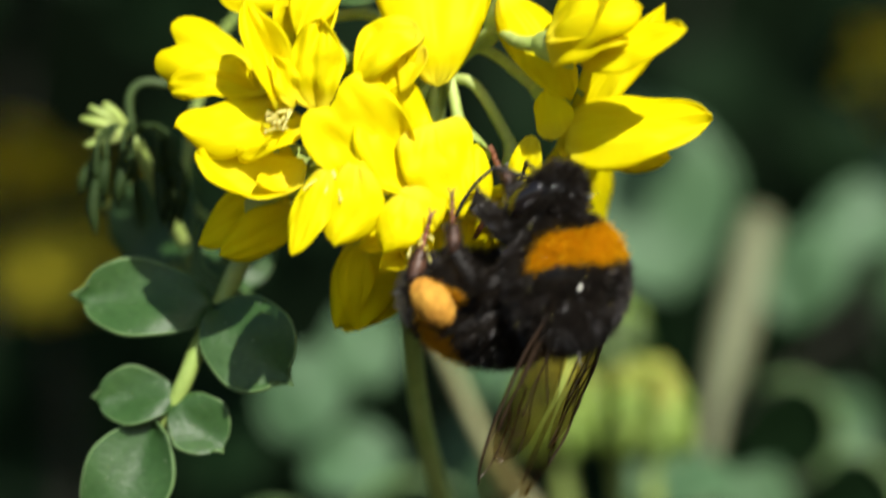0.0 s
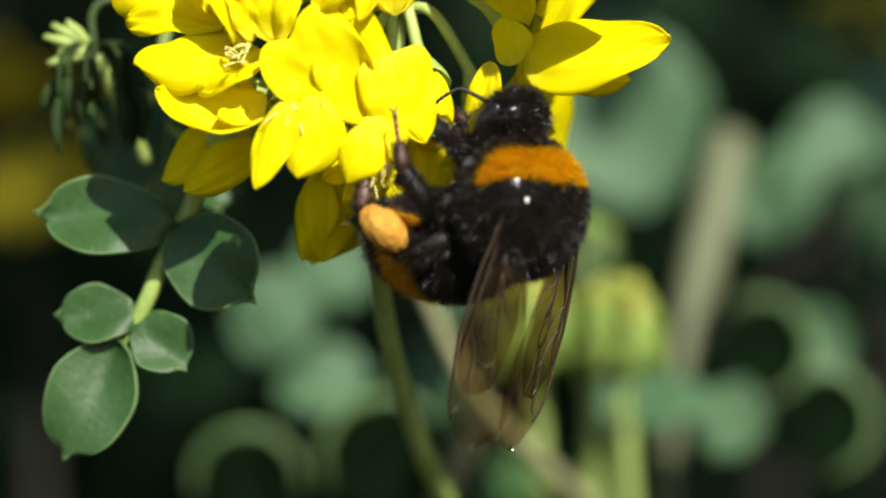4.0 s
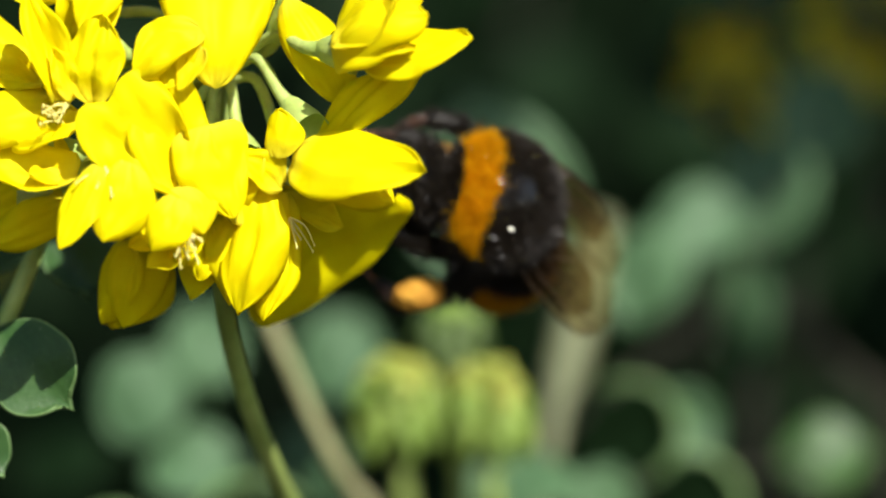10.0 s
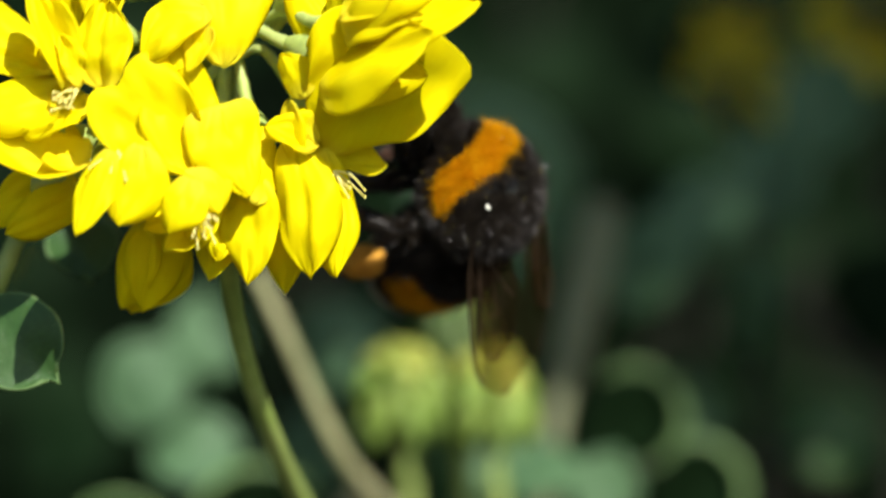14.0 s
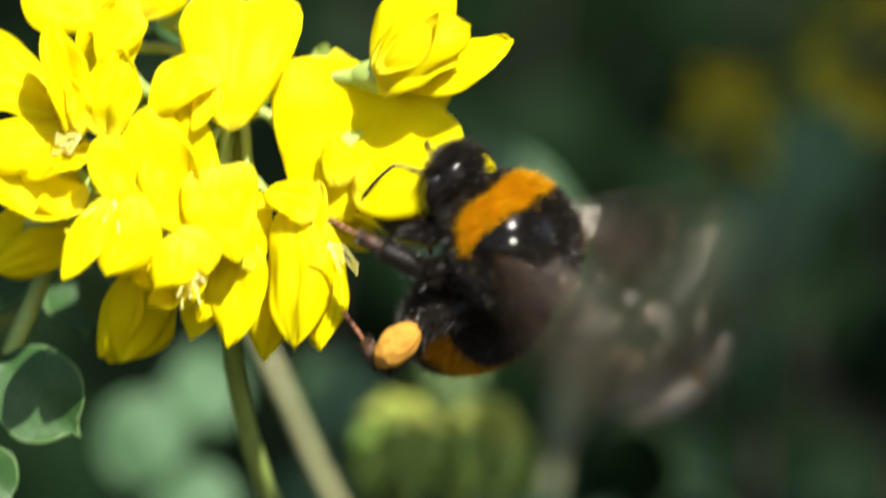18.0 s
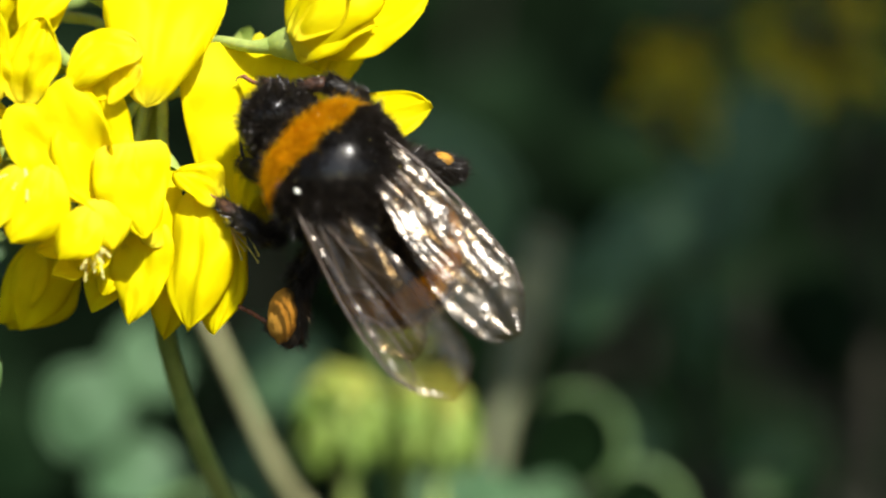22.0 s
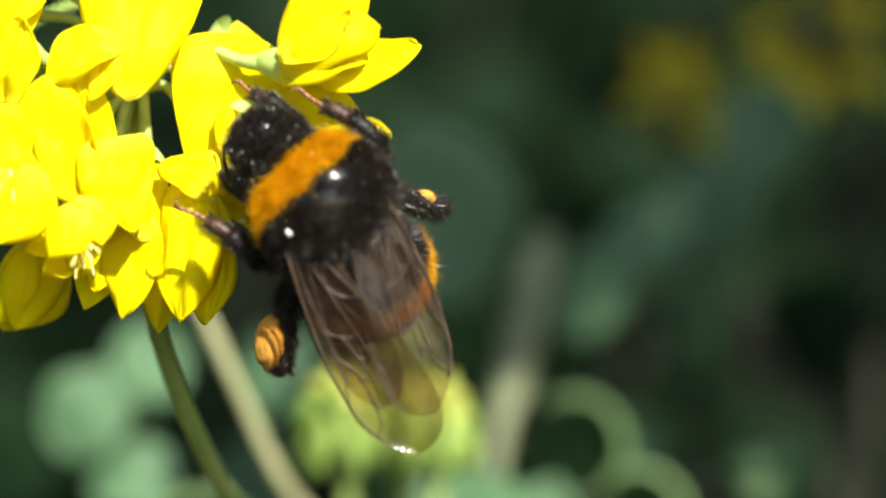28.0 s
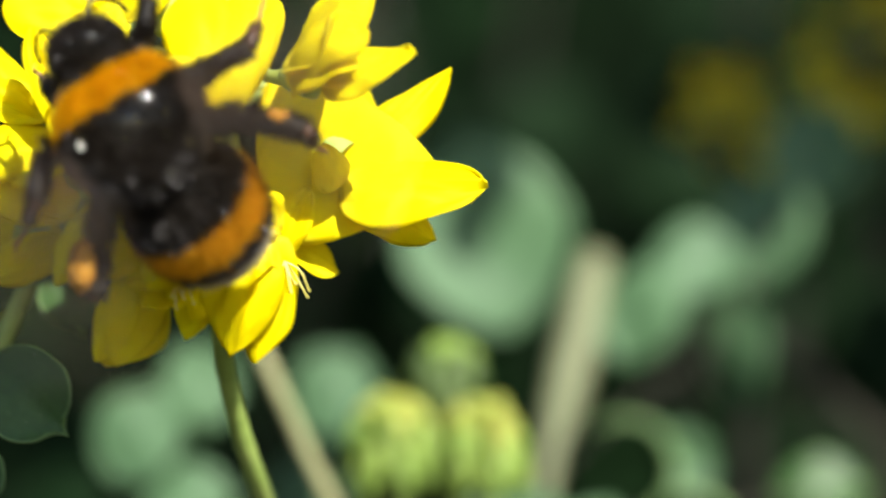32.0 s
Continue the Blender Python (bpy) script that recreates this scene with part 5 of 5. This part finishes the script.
# seconds, degrees by which the wings open sideways, and lift from the back
WINGS = [(0, -2, -18), (1, -2, -26), (2, -2, -20), (3, -2, -13), (3.5, -2, -12), (6, -2, 5), (6.6, 0, -8), (7.5, 0, -12), (8.2, 0, -20), (9, -1, -33), (10.3, -1, -28), (11, -1, -32), (13, -2, -24), (14.5, 0, -24), (16.5, 0, -24), (16.9, 24, 14), (17.4, 22, 18), (18.2, 14, 30), (18.5, 2, 10), (19, 5, 5), (19.5, 3, 3), (21, 1, 2),
         (23, 0, 2), (25, -5, 2), (28, -6, 1), (29, -9, 1), (30.2, -10, 1), (30.4, 62, 6), (32, 66, 6)]
# seconds, degrees by which the right wings lift higher
SPLAY = [(0, 0), (6.2, 0), (6.7, 20), (7.6, 20), (8.3, 0), (32, 0)]
# seconds, degrees by which both folded wings lie askew
YAW = [(0, 0), (18, 0), (18.5, -16), (19, -20), (20, -11), (21, -7), (24, -12), (25.5, -10), (27.5, -13), (28, -19), (29, -16), (30.2, -16), (30.3, 0), (32, 0)]
# seconds, degrees by which the antennae are raised
FEELERS = [(0, -62), (3.5, -60), (5.5, -5), (6.2, 5), (6.7, -30), (8, -30), (16.5, 10), (18, -20), (18.6, -75), (23, -65), (30, -70), (30.6, -20), (32, -25)]
BUZZ = [(16.8, 18.2), (30.3, 32.0)]


# seconds, degrees clockwise as seen from the front, degrees towards the front
BEND_RIGHT = [(0, 0, 0, 0), (3.5, 0, 0, 0), (5.5, 4, -5, 0), (7, 10, -17, 0), (8, 11, -19, -0.2), (9, 10, -18, 0), (10.3, 9, -18, 0), (11, -13, -14, 0), (13, -17, -20, 0), (14.5, -20, -24, 0), (16.5, -12, -10, 0), (17.2, -6, -20, 0), (18.5, -6, 0, 0.5), (21, -12, 0, 0.5), (22, -18, 0, 0.3), (23, -22, 0, 0), (25.5, -23, 0, 0), (27.5, -14, 0, -0.3), (28, -8, 0, -0.6), (28.5, -2, 0, 0.6), (29, -4.5, 0, 1.6), (29.5, 0, 0, 1.4), (30, 0, 0, 1.1), (30.5, 2, 0, 1), (31, 2, 0, 1.5), (32, 0, 0, 0)]
BEND_TOP = [(0, 16, -26), (9, 14, -24), (16.5, 13, -22), (17.6, 8, -14), (18.5, -8, -10), (21, -9, -10), (23, -6, -10), (27.5, 4, -10), (29, 7, -12), (30, 5, -14), (31, 9, -22), (32, 9, -38)]
BEND_BANNER = [(0, 78, -58, 10), (6, 80, -58, 10), (7, 112, -52, 10), (9, 122, -50, 10), (10.4, 112, -45, 10), (11, 34, 22, 38), (14.5, 30, 22, 38), (16.5, 26, 22, 30), (17.4, 16, 20, 0), (18.2, 10, 6, 0), (19, 11, 0, 0), (22, 5, 0, 0), (25.5, 4, 0, 0), (28, 10, 0, 0), (29, 9, 0, 0), (32, 8, 0, 0)]
# seconds, degrees clockwise as seen from the front, degrees away from it
BEND_LOW = [(0, 3, 30), (6, 4, 30), (7, 12, 6), (9, 14, 0), (10.3, 13, 0), (11, 3, 0), (13, 0, 0), (16.5, -2, 0), (17.2, -3, 0), (18.5, 0, 0), (28, 1, 0), (30.2, 1, 0), (30.7, 8, 0), (31, 11, 0), (32, 14, 0)]


# seconds, degrees by which the flower between them swings away from the front, and by which the bent flower's lower petal sinks
BEND_MID = [(0, 0), (16.8, 0), (18.2, 24), (32, 24)]
BEND_LOBE = [(0, 0), (17.4, 0), (18.5, 38), (20, 46), (21, 42), (23, 30), (25.5, 28), (28, 22), (30, 20), (32, 10)]
# seconds, millimetres up, degrees: the added unseen twig dips to shade the background
SHADE_TWIG_DROP = [(0, 0, 0), (13.2, 0, 0), (14, -66, 4), (14.7, -64, 0), (15.6, -30, 0), (16.5, -46, 0), (17, -66, 3), (17.6, -77, 0), (18.5, -78, 0), (18.9, -50, 0), (19.5, 0, 0), (20.5, 0, 0), (21, -66, 3), (22.1, -64, 0), (22.6, -20, 0),
             (23.1, 0, 0), (24.5, 0, 0), (25, -57, 3), (26, -66, 0), (28.1, -62, 0), (28.6, 0, 0), (32, 0, 0)]



# seconds, and the ways that thigh, shin and foot point, in the world's axes
LEG_WAYS = {
    ("fore", "left"): [
        (0, (-0.6, 0.3, 0.3), (-0.5, 0.6, 0.5), (-0.3, 0.8, 0.5)), (5, (-0.6, 0.3, 0.3), (-0.6, 0.5, 0.5), (-0.5, 0.6, 0.5)),
        (6, (-0.7, -0.4, 0.4), (-0.9, -0.1, 0.2), (-0.9, 0.2, 0)), (8, (-0.7, -0.4, 0.3), (-0.9, -0.1, 0.1), (-0.9, 0.2, 0)),
        (9, (-0.8, 0, -0.3), (-0.9, 0.2, -0.2), (-0.8, 0.4, 0)), (14.5, (-0.8, -0.1, -0.2), (-0.9, 0.2, 0), (-0.8, 0.4, 0.1)),
        (17, (-0.6, -0.6, 0.1), (-0.95, 0, 0), (-0.8, 0.1, 0.5)), (18.5, (-0.5, 0.7, -0.2), (-0.5, 0.7, 0.2), (-0.4, 0.8, 0.3)),
        (32, (-0.5, 0.7, 0), (-0.4, 0.7, 0.3), (-0.3, 0.8, 0.4))],
    ("mid", "left"): [
        (0, (-0.6, -0.5, -0.4), (-0.5, -0.1, 0.85), (-0.05, 0.2, 1)), (5.5, (-0.65, -0.5, -0.3), (-0.6, -0.1, 0.8), (-0.2, 0.1, 0.9)),
        (6.5, (-0.7, -0.5, -0.1), (-0.8, 0, 0.45), (-0.6, 0.1, 0.7)), (7.5, (-0.8, -0.3, 0.2), (-0.9, 0, 0.2), (-0.9, 0.2, 0)),
        (9, (-0.95, -0.2, 0.05), (-0.9, -0.1, 0.35), (-0.95, 0.2, 0.2)), (10.5, (-0.95, -0.25, 0), (-0.85, -0.2, 0.4), (-0.8, 0.2, 0.5)), (12, (-0.6, -0.6, -0.5), (-0.85, -0.25, 0.4), (-0.8, 0.1, 0.5)), (14, (-0.6, -0.6, -0.5), (-0.85, -0.25, 0.4), (-0.8, 0.1, 0.5)),
        (17, (-0.5, -0.6, -0.5), (-0.85, -0.1, 0.5), (-0.8, 0.2, 0.3))],
    ("hind", "left"): [
        (0, (-0.85, -0.3, -0.35), (-0.6, -0.1, 0.7), (0.25, 0.2, 0.95)), (3.5, (-0.85, -0.3, -0.4), (-0.65, -0.1, 0.65), (0.2, 0.2, 0.95)),
        (6, (-0.9, -0.3, -0.3), (-0.95, -0.1, 0.1), (-0.7, 0.3, 0.6)), (7.5, (-0.8, -0.4, -0.5), (-0.95, -0.2, 0.2), (-0.8, 0.5, 0.1)),
        (9, (-0.7, 0.2, -0.6), (-0.9, 0.4, -0.2), (-0.6, 0.6, 0.4)), (11, (-0.75, -0.1, -0.6), (-0.95, -0.1, -0.1), (-0.4, 0.7, 0.5)),
        (12, (-0.95, -0.2, -0.45), (-0.95, -0.1, -0.2), (-0.3, 0.8, 0.5)), (13, (-0.95, -0.2, -0.45), (-0.95, -0.1, -0.15), (-0.3, 0.8, 0.5)), (14, (-0.85, 0.4, -0.4), (-0.95, 0.4, 0.0), (-0.3, 0.8, 0.5)),
        (17, (-0.6, -0.4, -0.75), (-0.9, -0.1, -0.4), (-0.8, 0.4, 0.5))],
    ("fore", "right"): [
        (0, (-0.4, 0.5, 0.5), (-0.7, 0.2, 0.6), (-0.5, 0.3, 0.7)), (8, (-0.6, 0.4, 0.4), (-0.8, 0.2, 0.3), (-0.8, 0.3, 0.2)),
        (9, (-0.5, 0, 0.7), (-0.9, 0, 0.3), (-0.9, 0.2, 0)), (14.5, (-0.5, 0.1, 0.7), (-0.9, 0.1, 0.3), (-0.8, 0.3, 0)),
        (17, (-0.3, 0.2, 0.9), (-0.6, 0, 0.7), (-0.8, 0.1, 0.3)), (18.5, (-0.5, 0.2, 0.7), (-0.8, 0.2, 0.4), (-0.7, 0.5, 0)),
        (30, (-0.4, 0.2, 0.8), (-0.6, 0.2, 0.6), (-0.5, 0.5, 0.3)), (32, (0.3, 0, 0.8), (0.1, 0, 0.9), (-0.4, 0.2, 0.7))],
    ("mid", "right"): [
        (0, (-0.5, 0.5, 0.3), (-0.8, 0.2, 0.3), (-0.8, 0.3, 0.2)), (8, (-0.4, 0.4, 0.6), (-0.8, 0.1, 0.4), (-0.8, 0.3, 0)),
        (9, (-0.2, -0.1, 0.95), (-0.95, -0.1, 0.2), (-0.9, 0.2, -0.35)), (14.5, (-0.3, 0.1, 0.9), (-0.9, 0, 0.2), (-0.8, 0.3, -0.2)),
        (17, (-0.4, 0.4, 0.6), (-0.8, 0.2, 0.4), (-0.8, 0.3, 0)), (19, (0.1, 0.1, 0.9), (-0.7, 0.2, 0.5), (-0.8, 0.4, 0)),
        (21.5, (0.1, -0.3, 0.95), (-0.9, -0.1, 0.4), (-0.9, 0.3, -0.2)), (25.5, (0.5, -0.3, 0.7), (-0.75, -0.1, 0.6), (-0.95, 0.2, 0.2)), (28, (0.85, -0.2, 0.4), (-0.75, -0.1, 0.65), (-0.9, 0.2, 0.4))],
    ("hind", "right"): [
        (0, (-0.7, 0.5, -0.2), (-0.8, 0.3, 0.3), (-0.6, 0.4, 0.5)), (8, (-0.6, 0.6, 0.2), (-0.8, 0.3, 0.2), (-0.8, 0.3, 0)),
        (14.5, (-0.4, 0.6, 0.5), (-0.8, 0.3, 0.2), (-0.8, 0.3, 0)), (17, (-0.6, 0.5, 0), (-0.8, 0.3, 0.2), (-0.6, 0.4, 0.5)),
        (19, (0.5, 0.1, 0.4), (0.6, 0.3, -0.5), (-0.3, 0.8, -0.3)), (22, (0.3, 0.6, 0.2), (0.6, 0.4, -0.15), (-0.5, 0.8, -0.2)),
        (28, (0.3, 0.6, 0), (0.6, 0.5, -0.15), (-0.3, 0.9, 0.1)), (29, (0.4, 0.5, -0.1), (0.7, 0.4, -0.1), (-0.3, 0.9, 0.1)), (30.2, (0.4, 0.5, -0.2), (0.7, 0.4, -0.25), (-0.2, 0.9, 0)), (31, (0.55, 0.1, 0.35), (0.6, -0.1, -0.5), (0.2, 0.8, -0.3)),
        (32, (0.9, -0.2, 0.2), (0.95, -0.2, -0.2), (0.2, 0.8, -0.3))]}
LEG_WAYS["mid", "left"] += [
    (19, (-0.85, -0.4, 0.3), (-0.88, -0.1, 0.45), (-0.8, 0.2, 0.55)), (22, (-0.6, -0.2, -0.75), (-0.6, 0.4, 0.4), (-0.6, 0.4, 0.5)),
    (23, (-0.5, -0.3, -0.6), (-0.8, -0.1, 0.4), (-0.85, 0.2, 0.4)), (25, (-0.4, -0.3, -0.7), (-0.85, -0.1, 0.4), (-0.8, 0.2, 0.5)),
    (28, (-0.3, -0.4, -0.85), (-0.75, -0.1, 0.65), (-0.8, 0.1, 0.5)), (29, (-0.4, -0.4, -0.8), (-0.8, -0.1, 0.5), (-0.6, 0.2, 0.8)),
    (31, (-0.9, -0.3, 0.1), (-0.6, 0.3, -0.5), (-0.6, 0.5, 0)), (32, (-0.9, -0.3, -0.2), (-0.2, -0.1, -0.9), (-0.2, 0.4, -0.6))]
LEG_WAYS["hind", "left"] += [
    (18, (-0.9, -0.1, -0.4), (-0.7, 0.1, -0.65), (-0.5, 0.5, 0.7)), (19, (-0.15, 0.3, -0.8), (0.0, 0.3, -0.95), (-0.6, 0.6, 0.4)), (20.5, (-0.15, 0.3, -0.8), (0.05, 0.3, -0.95), (-0.6, 0.6, 0.4)),
    (22, (-0.45, 0.2, -0.8), (-0.1, 0.2, -0.95), (-0.75, 0.4, 0.55)), (25, (-0.45, 0.2, -0.8), (-0.15, 0.2, -0.95), (-0.7, 0.5, 0.4)),
    (28, (-0.35, 0.1, -0.85), (-0.1, 0.1, -0.95), (-0.3, 0.9, 0.3)), (29, (-0.35, -0.2, -0.9), (-0.4, -0.2, -0.8), (-0.8, -0.1, -0.5)),
    (31, (-0.2, 0.4, -0.85), (-0.1, 0.4, -0.85), (-0.1, 0.9, 0.2)), (32, (-0.2, 0.2, -0.9), (-0.1, 0.2, -0.95), (0, 0.8, 0.2))]
LEG_WAYS["mid", "right"] += [
    (29, (0.6, -0.3, 0.7), (-0.65, -0.1, 0.75), (-0.97, 0.2, 0.3)), (31, (0.5, -0.2, 0.8), (-0.2, 0, 0.95), (-0.4, 0.2, 0.9)),
    (32, (0.8, -0.2, 0.5), (0.8, -0.1, 0.4), (0.2, 0.4, 0.6))]


def between(table, t):
    ts = [r[0] for r in table]
    return [float(np.interp(t, ts, [r[k] for r in table])) for k in range(1, len(table[0]))]


def swing(axis, degrees):
    return Matrix.Rotation(radians(degrees), 4, axis)


def motions():
    walk(umbel, [(t, Matrix.Translation(world(UMBEL + Vector((x, 0, z)))) @ swing("Y", a)) for t, x, z, a in UMBEL_SWAY])
    walk(PEDUNCLE, [(t, swing("Y", math.degrees(math.asin(x / 20)) - a)) for t, x, z, a in UMBEL_SWAY])
    hub = Matrix.Translation((UMBEL - Vector(umbel["at"])) * MM)
    walk(F_RIGHT, [(t, hub @ swing("Y", a) @ swing("Z", b) @ Matrix.Translation((c * MM, 0, 0))) for t, a, b, c in BEND_RIGHT])
    walk(F_LOW, [(t, hub @ swing("Y", a) @ swing("X", b)) for t, a, b in BEND_LOW])
    walk(F_TOP, [(t, hub @ swing("Y", a) @ swing("Z", b)) for t, a, b in BEND_TOP])
    walk(F_MID, [(t, hub @ swing("Z", a)) for t, a in BEND_MID])
    low = LOBE.matrix_basis.copy()
    at = Matrix.Translation(low.translation)
    walk(LOBE, [(t, at @ swing("Y", a) @ at.inverted() @ low) for t, a in BEND_LOBE])
    rest = BANNER.matrix_basis.copy()
    at = Matrix.Translation(rest.translation)
    walk(BANNER, [(t, at @ swing("Y", a) @ swing("X", b) @ swing("Z", c) @ at.inverted() @ rest) for t, a, b, c in BEND_BANNER])
    for ob, right, rise in ((sprig, 0.40, 0.15), (young, 0.3, 0.3)):
        walk(ob, [(t, Matrix.Translation(world(Vector(ob["at"]) + Vector((x + right, 0, z + rise))))) for t, x, z in SPRIG_SWAY])
    o = Vector(SHADE_TWIG["at"])
    walk(SHADE_TWIG, [(t, Matrix.Translation(world(o + Vector((0, 0, z)))) @ swing("X", a)) for t, z, a in SHADE_TWIG_DROP])
    walk(bee, [(t, Matrix.Translation(world(c)) @ frame_of(f, d).to_4x4()) for t, c, f, d in BEE_PATH])
    walk(abdomen, [(t, Matrix.Translation(abdomen_pivot * MM) @ swing("Z", b) @ swing("X", a)) for t, a, b in ABDOMEN])
    for feeler in ANTENNAE:
        walk(feeler, [(t, Matrix.Translation(feeler.location) @ swing("X", a)) for t, a in FEELERS])
    times = sorted({k * 0.5 for k in range(65)} | {w[0] for w in WINGS} | {a + k / 30 for a, b in BUZZ for k in range(int((b - a) * 30) + 1)})
    for wing, s, hind in wings:
        rows = []
        for t in times:
            opening, lift = between(WINGS, t)
            if s > 0:
                lift += between(SPLAY, t)[0]
            beat = 0.0
            if any(a <= t <= b for a, b in BUZZ):
                beat = (0, 1, 0, -1)[round(t * 30) % 4]
            m = (Matrix.Translation(wing.location) @ swing("Z", between(YAW, t)[0] + s * (opening + 74 * beat + (6 if hind else 0)))
                 @ swing("X", -lift - 12 * beat) @ swing("Y", s * (14 + 38 * beat)))
            rows.append((t, m))
        walk(wing, rows)
    for key, (leg, pieces, lf, ls) in LEGS.items():
        root = Matrix.Translation(leg.location)
        table = LEG_WAYS[key]
        ts = [r[0] for r in table]
        rows = [[], [], []]
        for t, c, f, d in BEE_PATH:
            home = frame_of(f, d).transposed()
            ways = [home @ Vector([float(np.interp(t, ts, [r[k][q] for r in table])) for q in range(3)]).normalized() for k in (1, 2, 3)]
            tuck = float(np.interp(t, (17.5, 19), (0, 1)))
            up = home @ Vector((0, -0.4, 1) if key[1] == "right" else (0.1 - tuck, 0.9 * tuck - 1, 0.25))
            turns = [frame_of(w, up).to_4x4() for w in ways]
            rows[0].append((t, root @ turns[0]))
            back = turns[0].inverted()
            knee = Matrix.Translation((0, lf * MM, 0))
            shin = knee @ back @ turns[1]
            rows[1].append((t, shin))
            rows[2].append((t, shin @ Matrix.Translation((0, ls * MM, 0)) @ turns[1].inverted() @ turns[2]))
        walk(leg, rows[0])
        for piece, k in zip(pieces, (1, 2, 1)):
            walk(piece, rows[k])


motions()
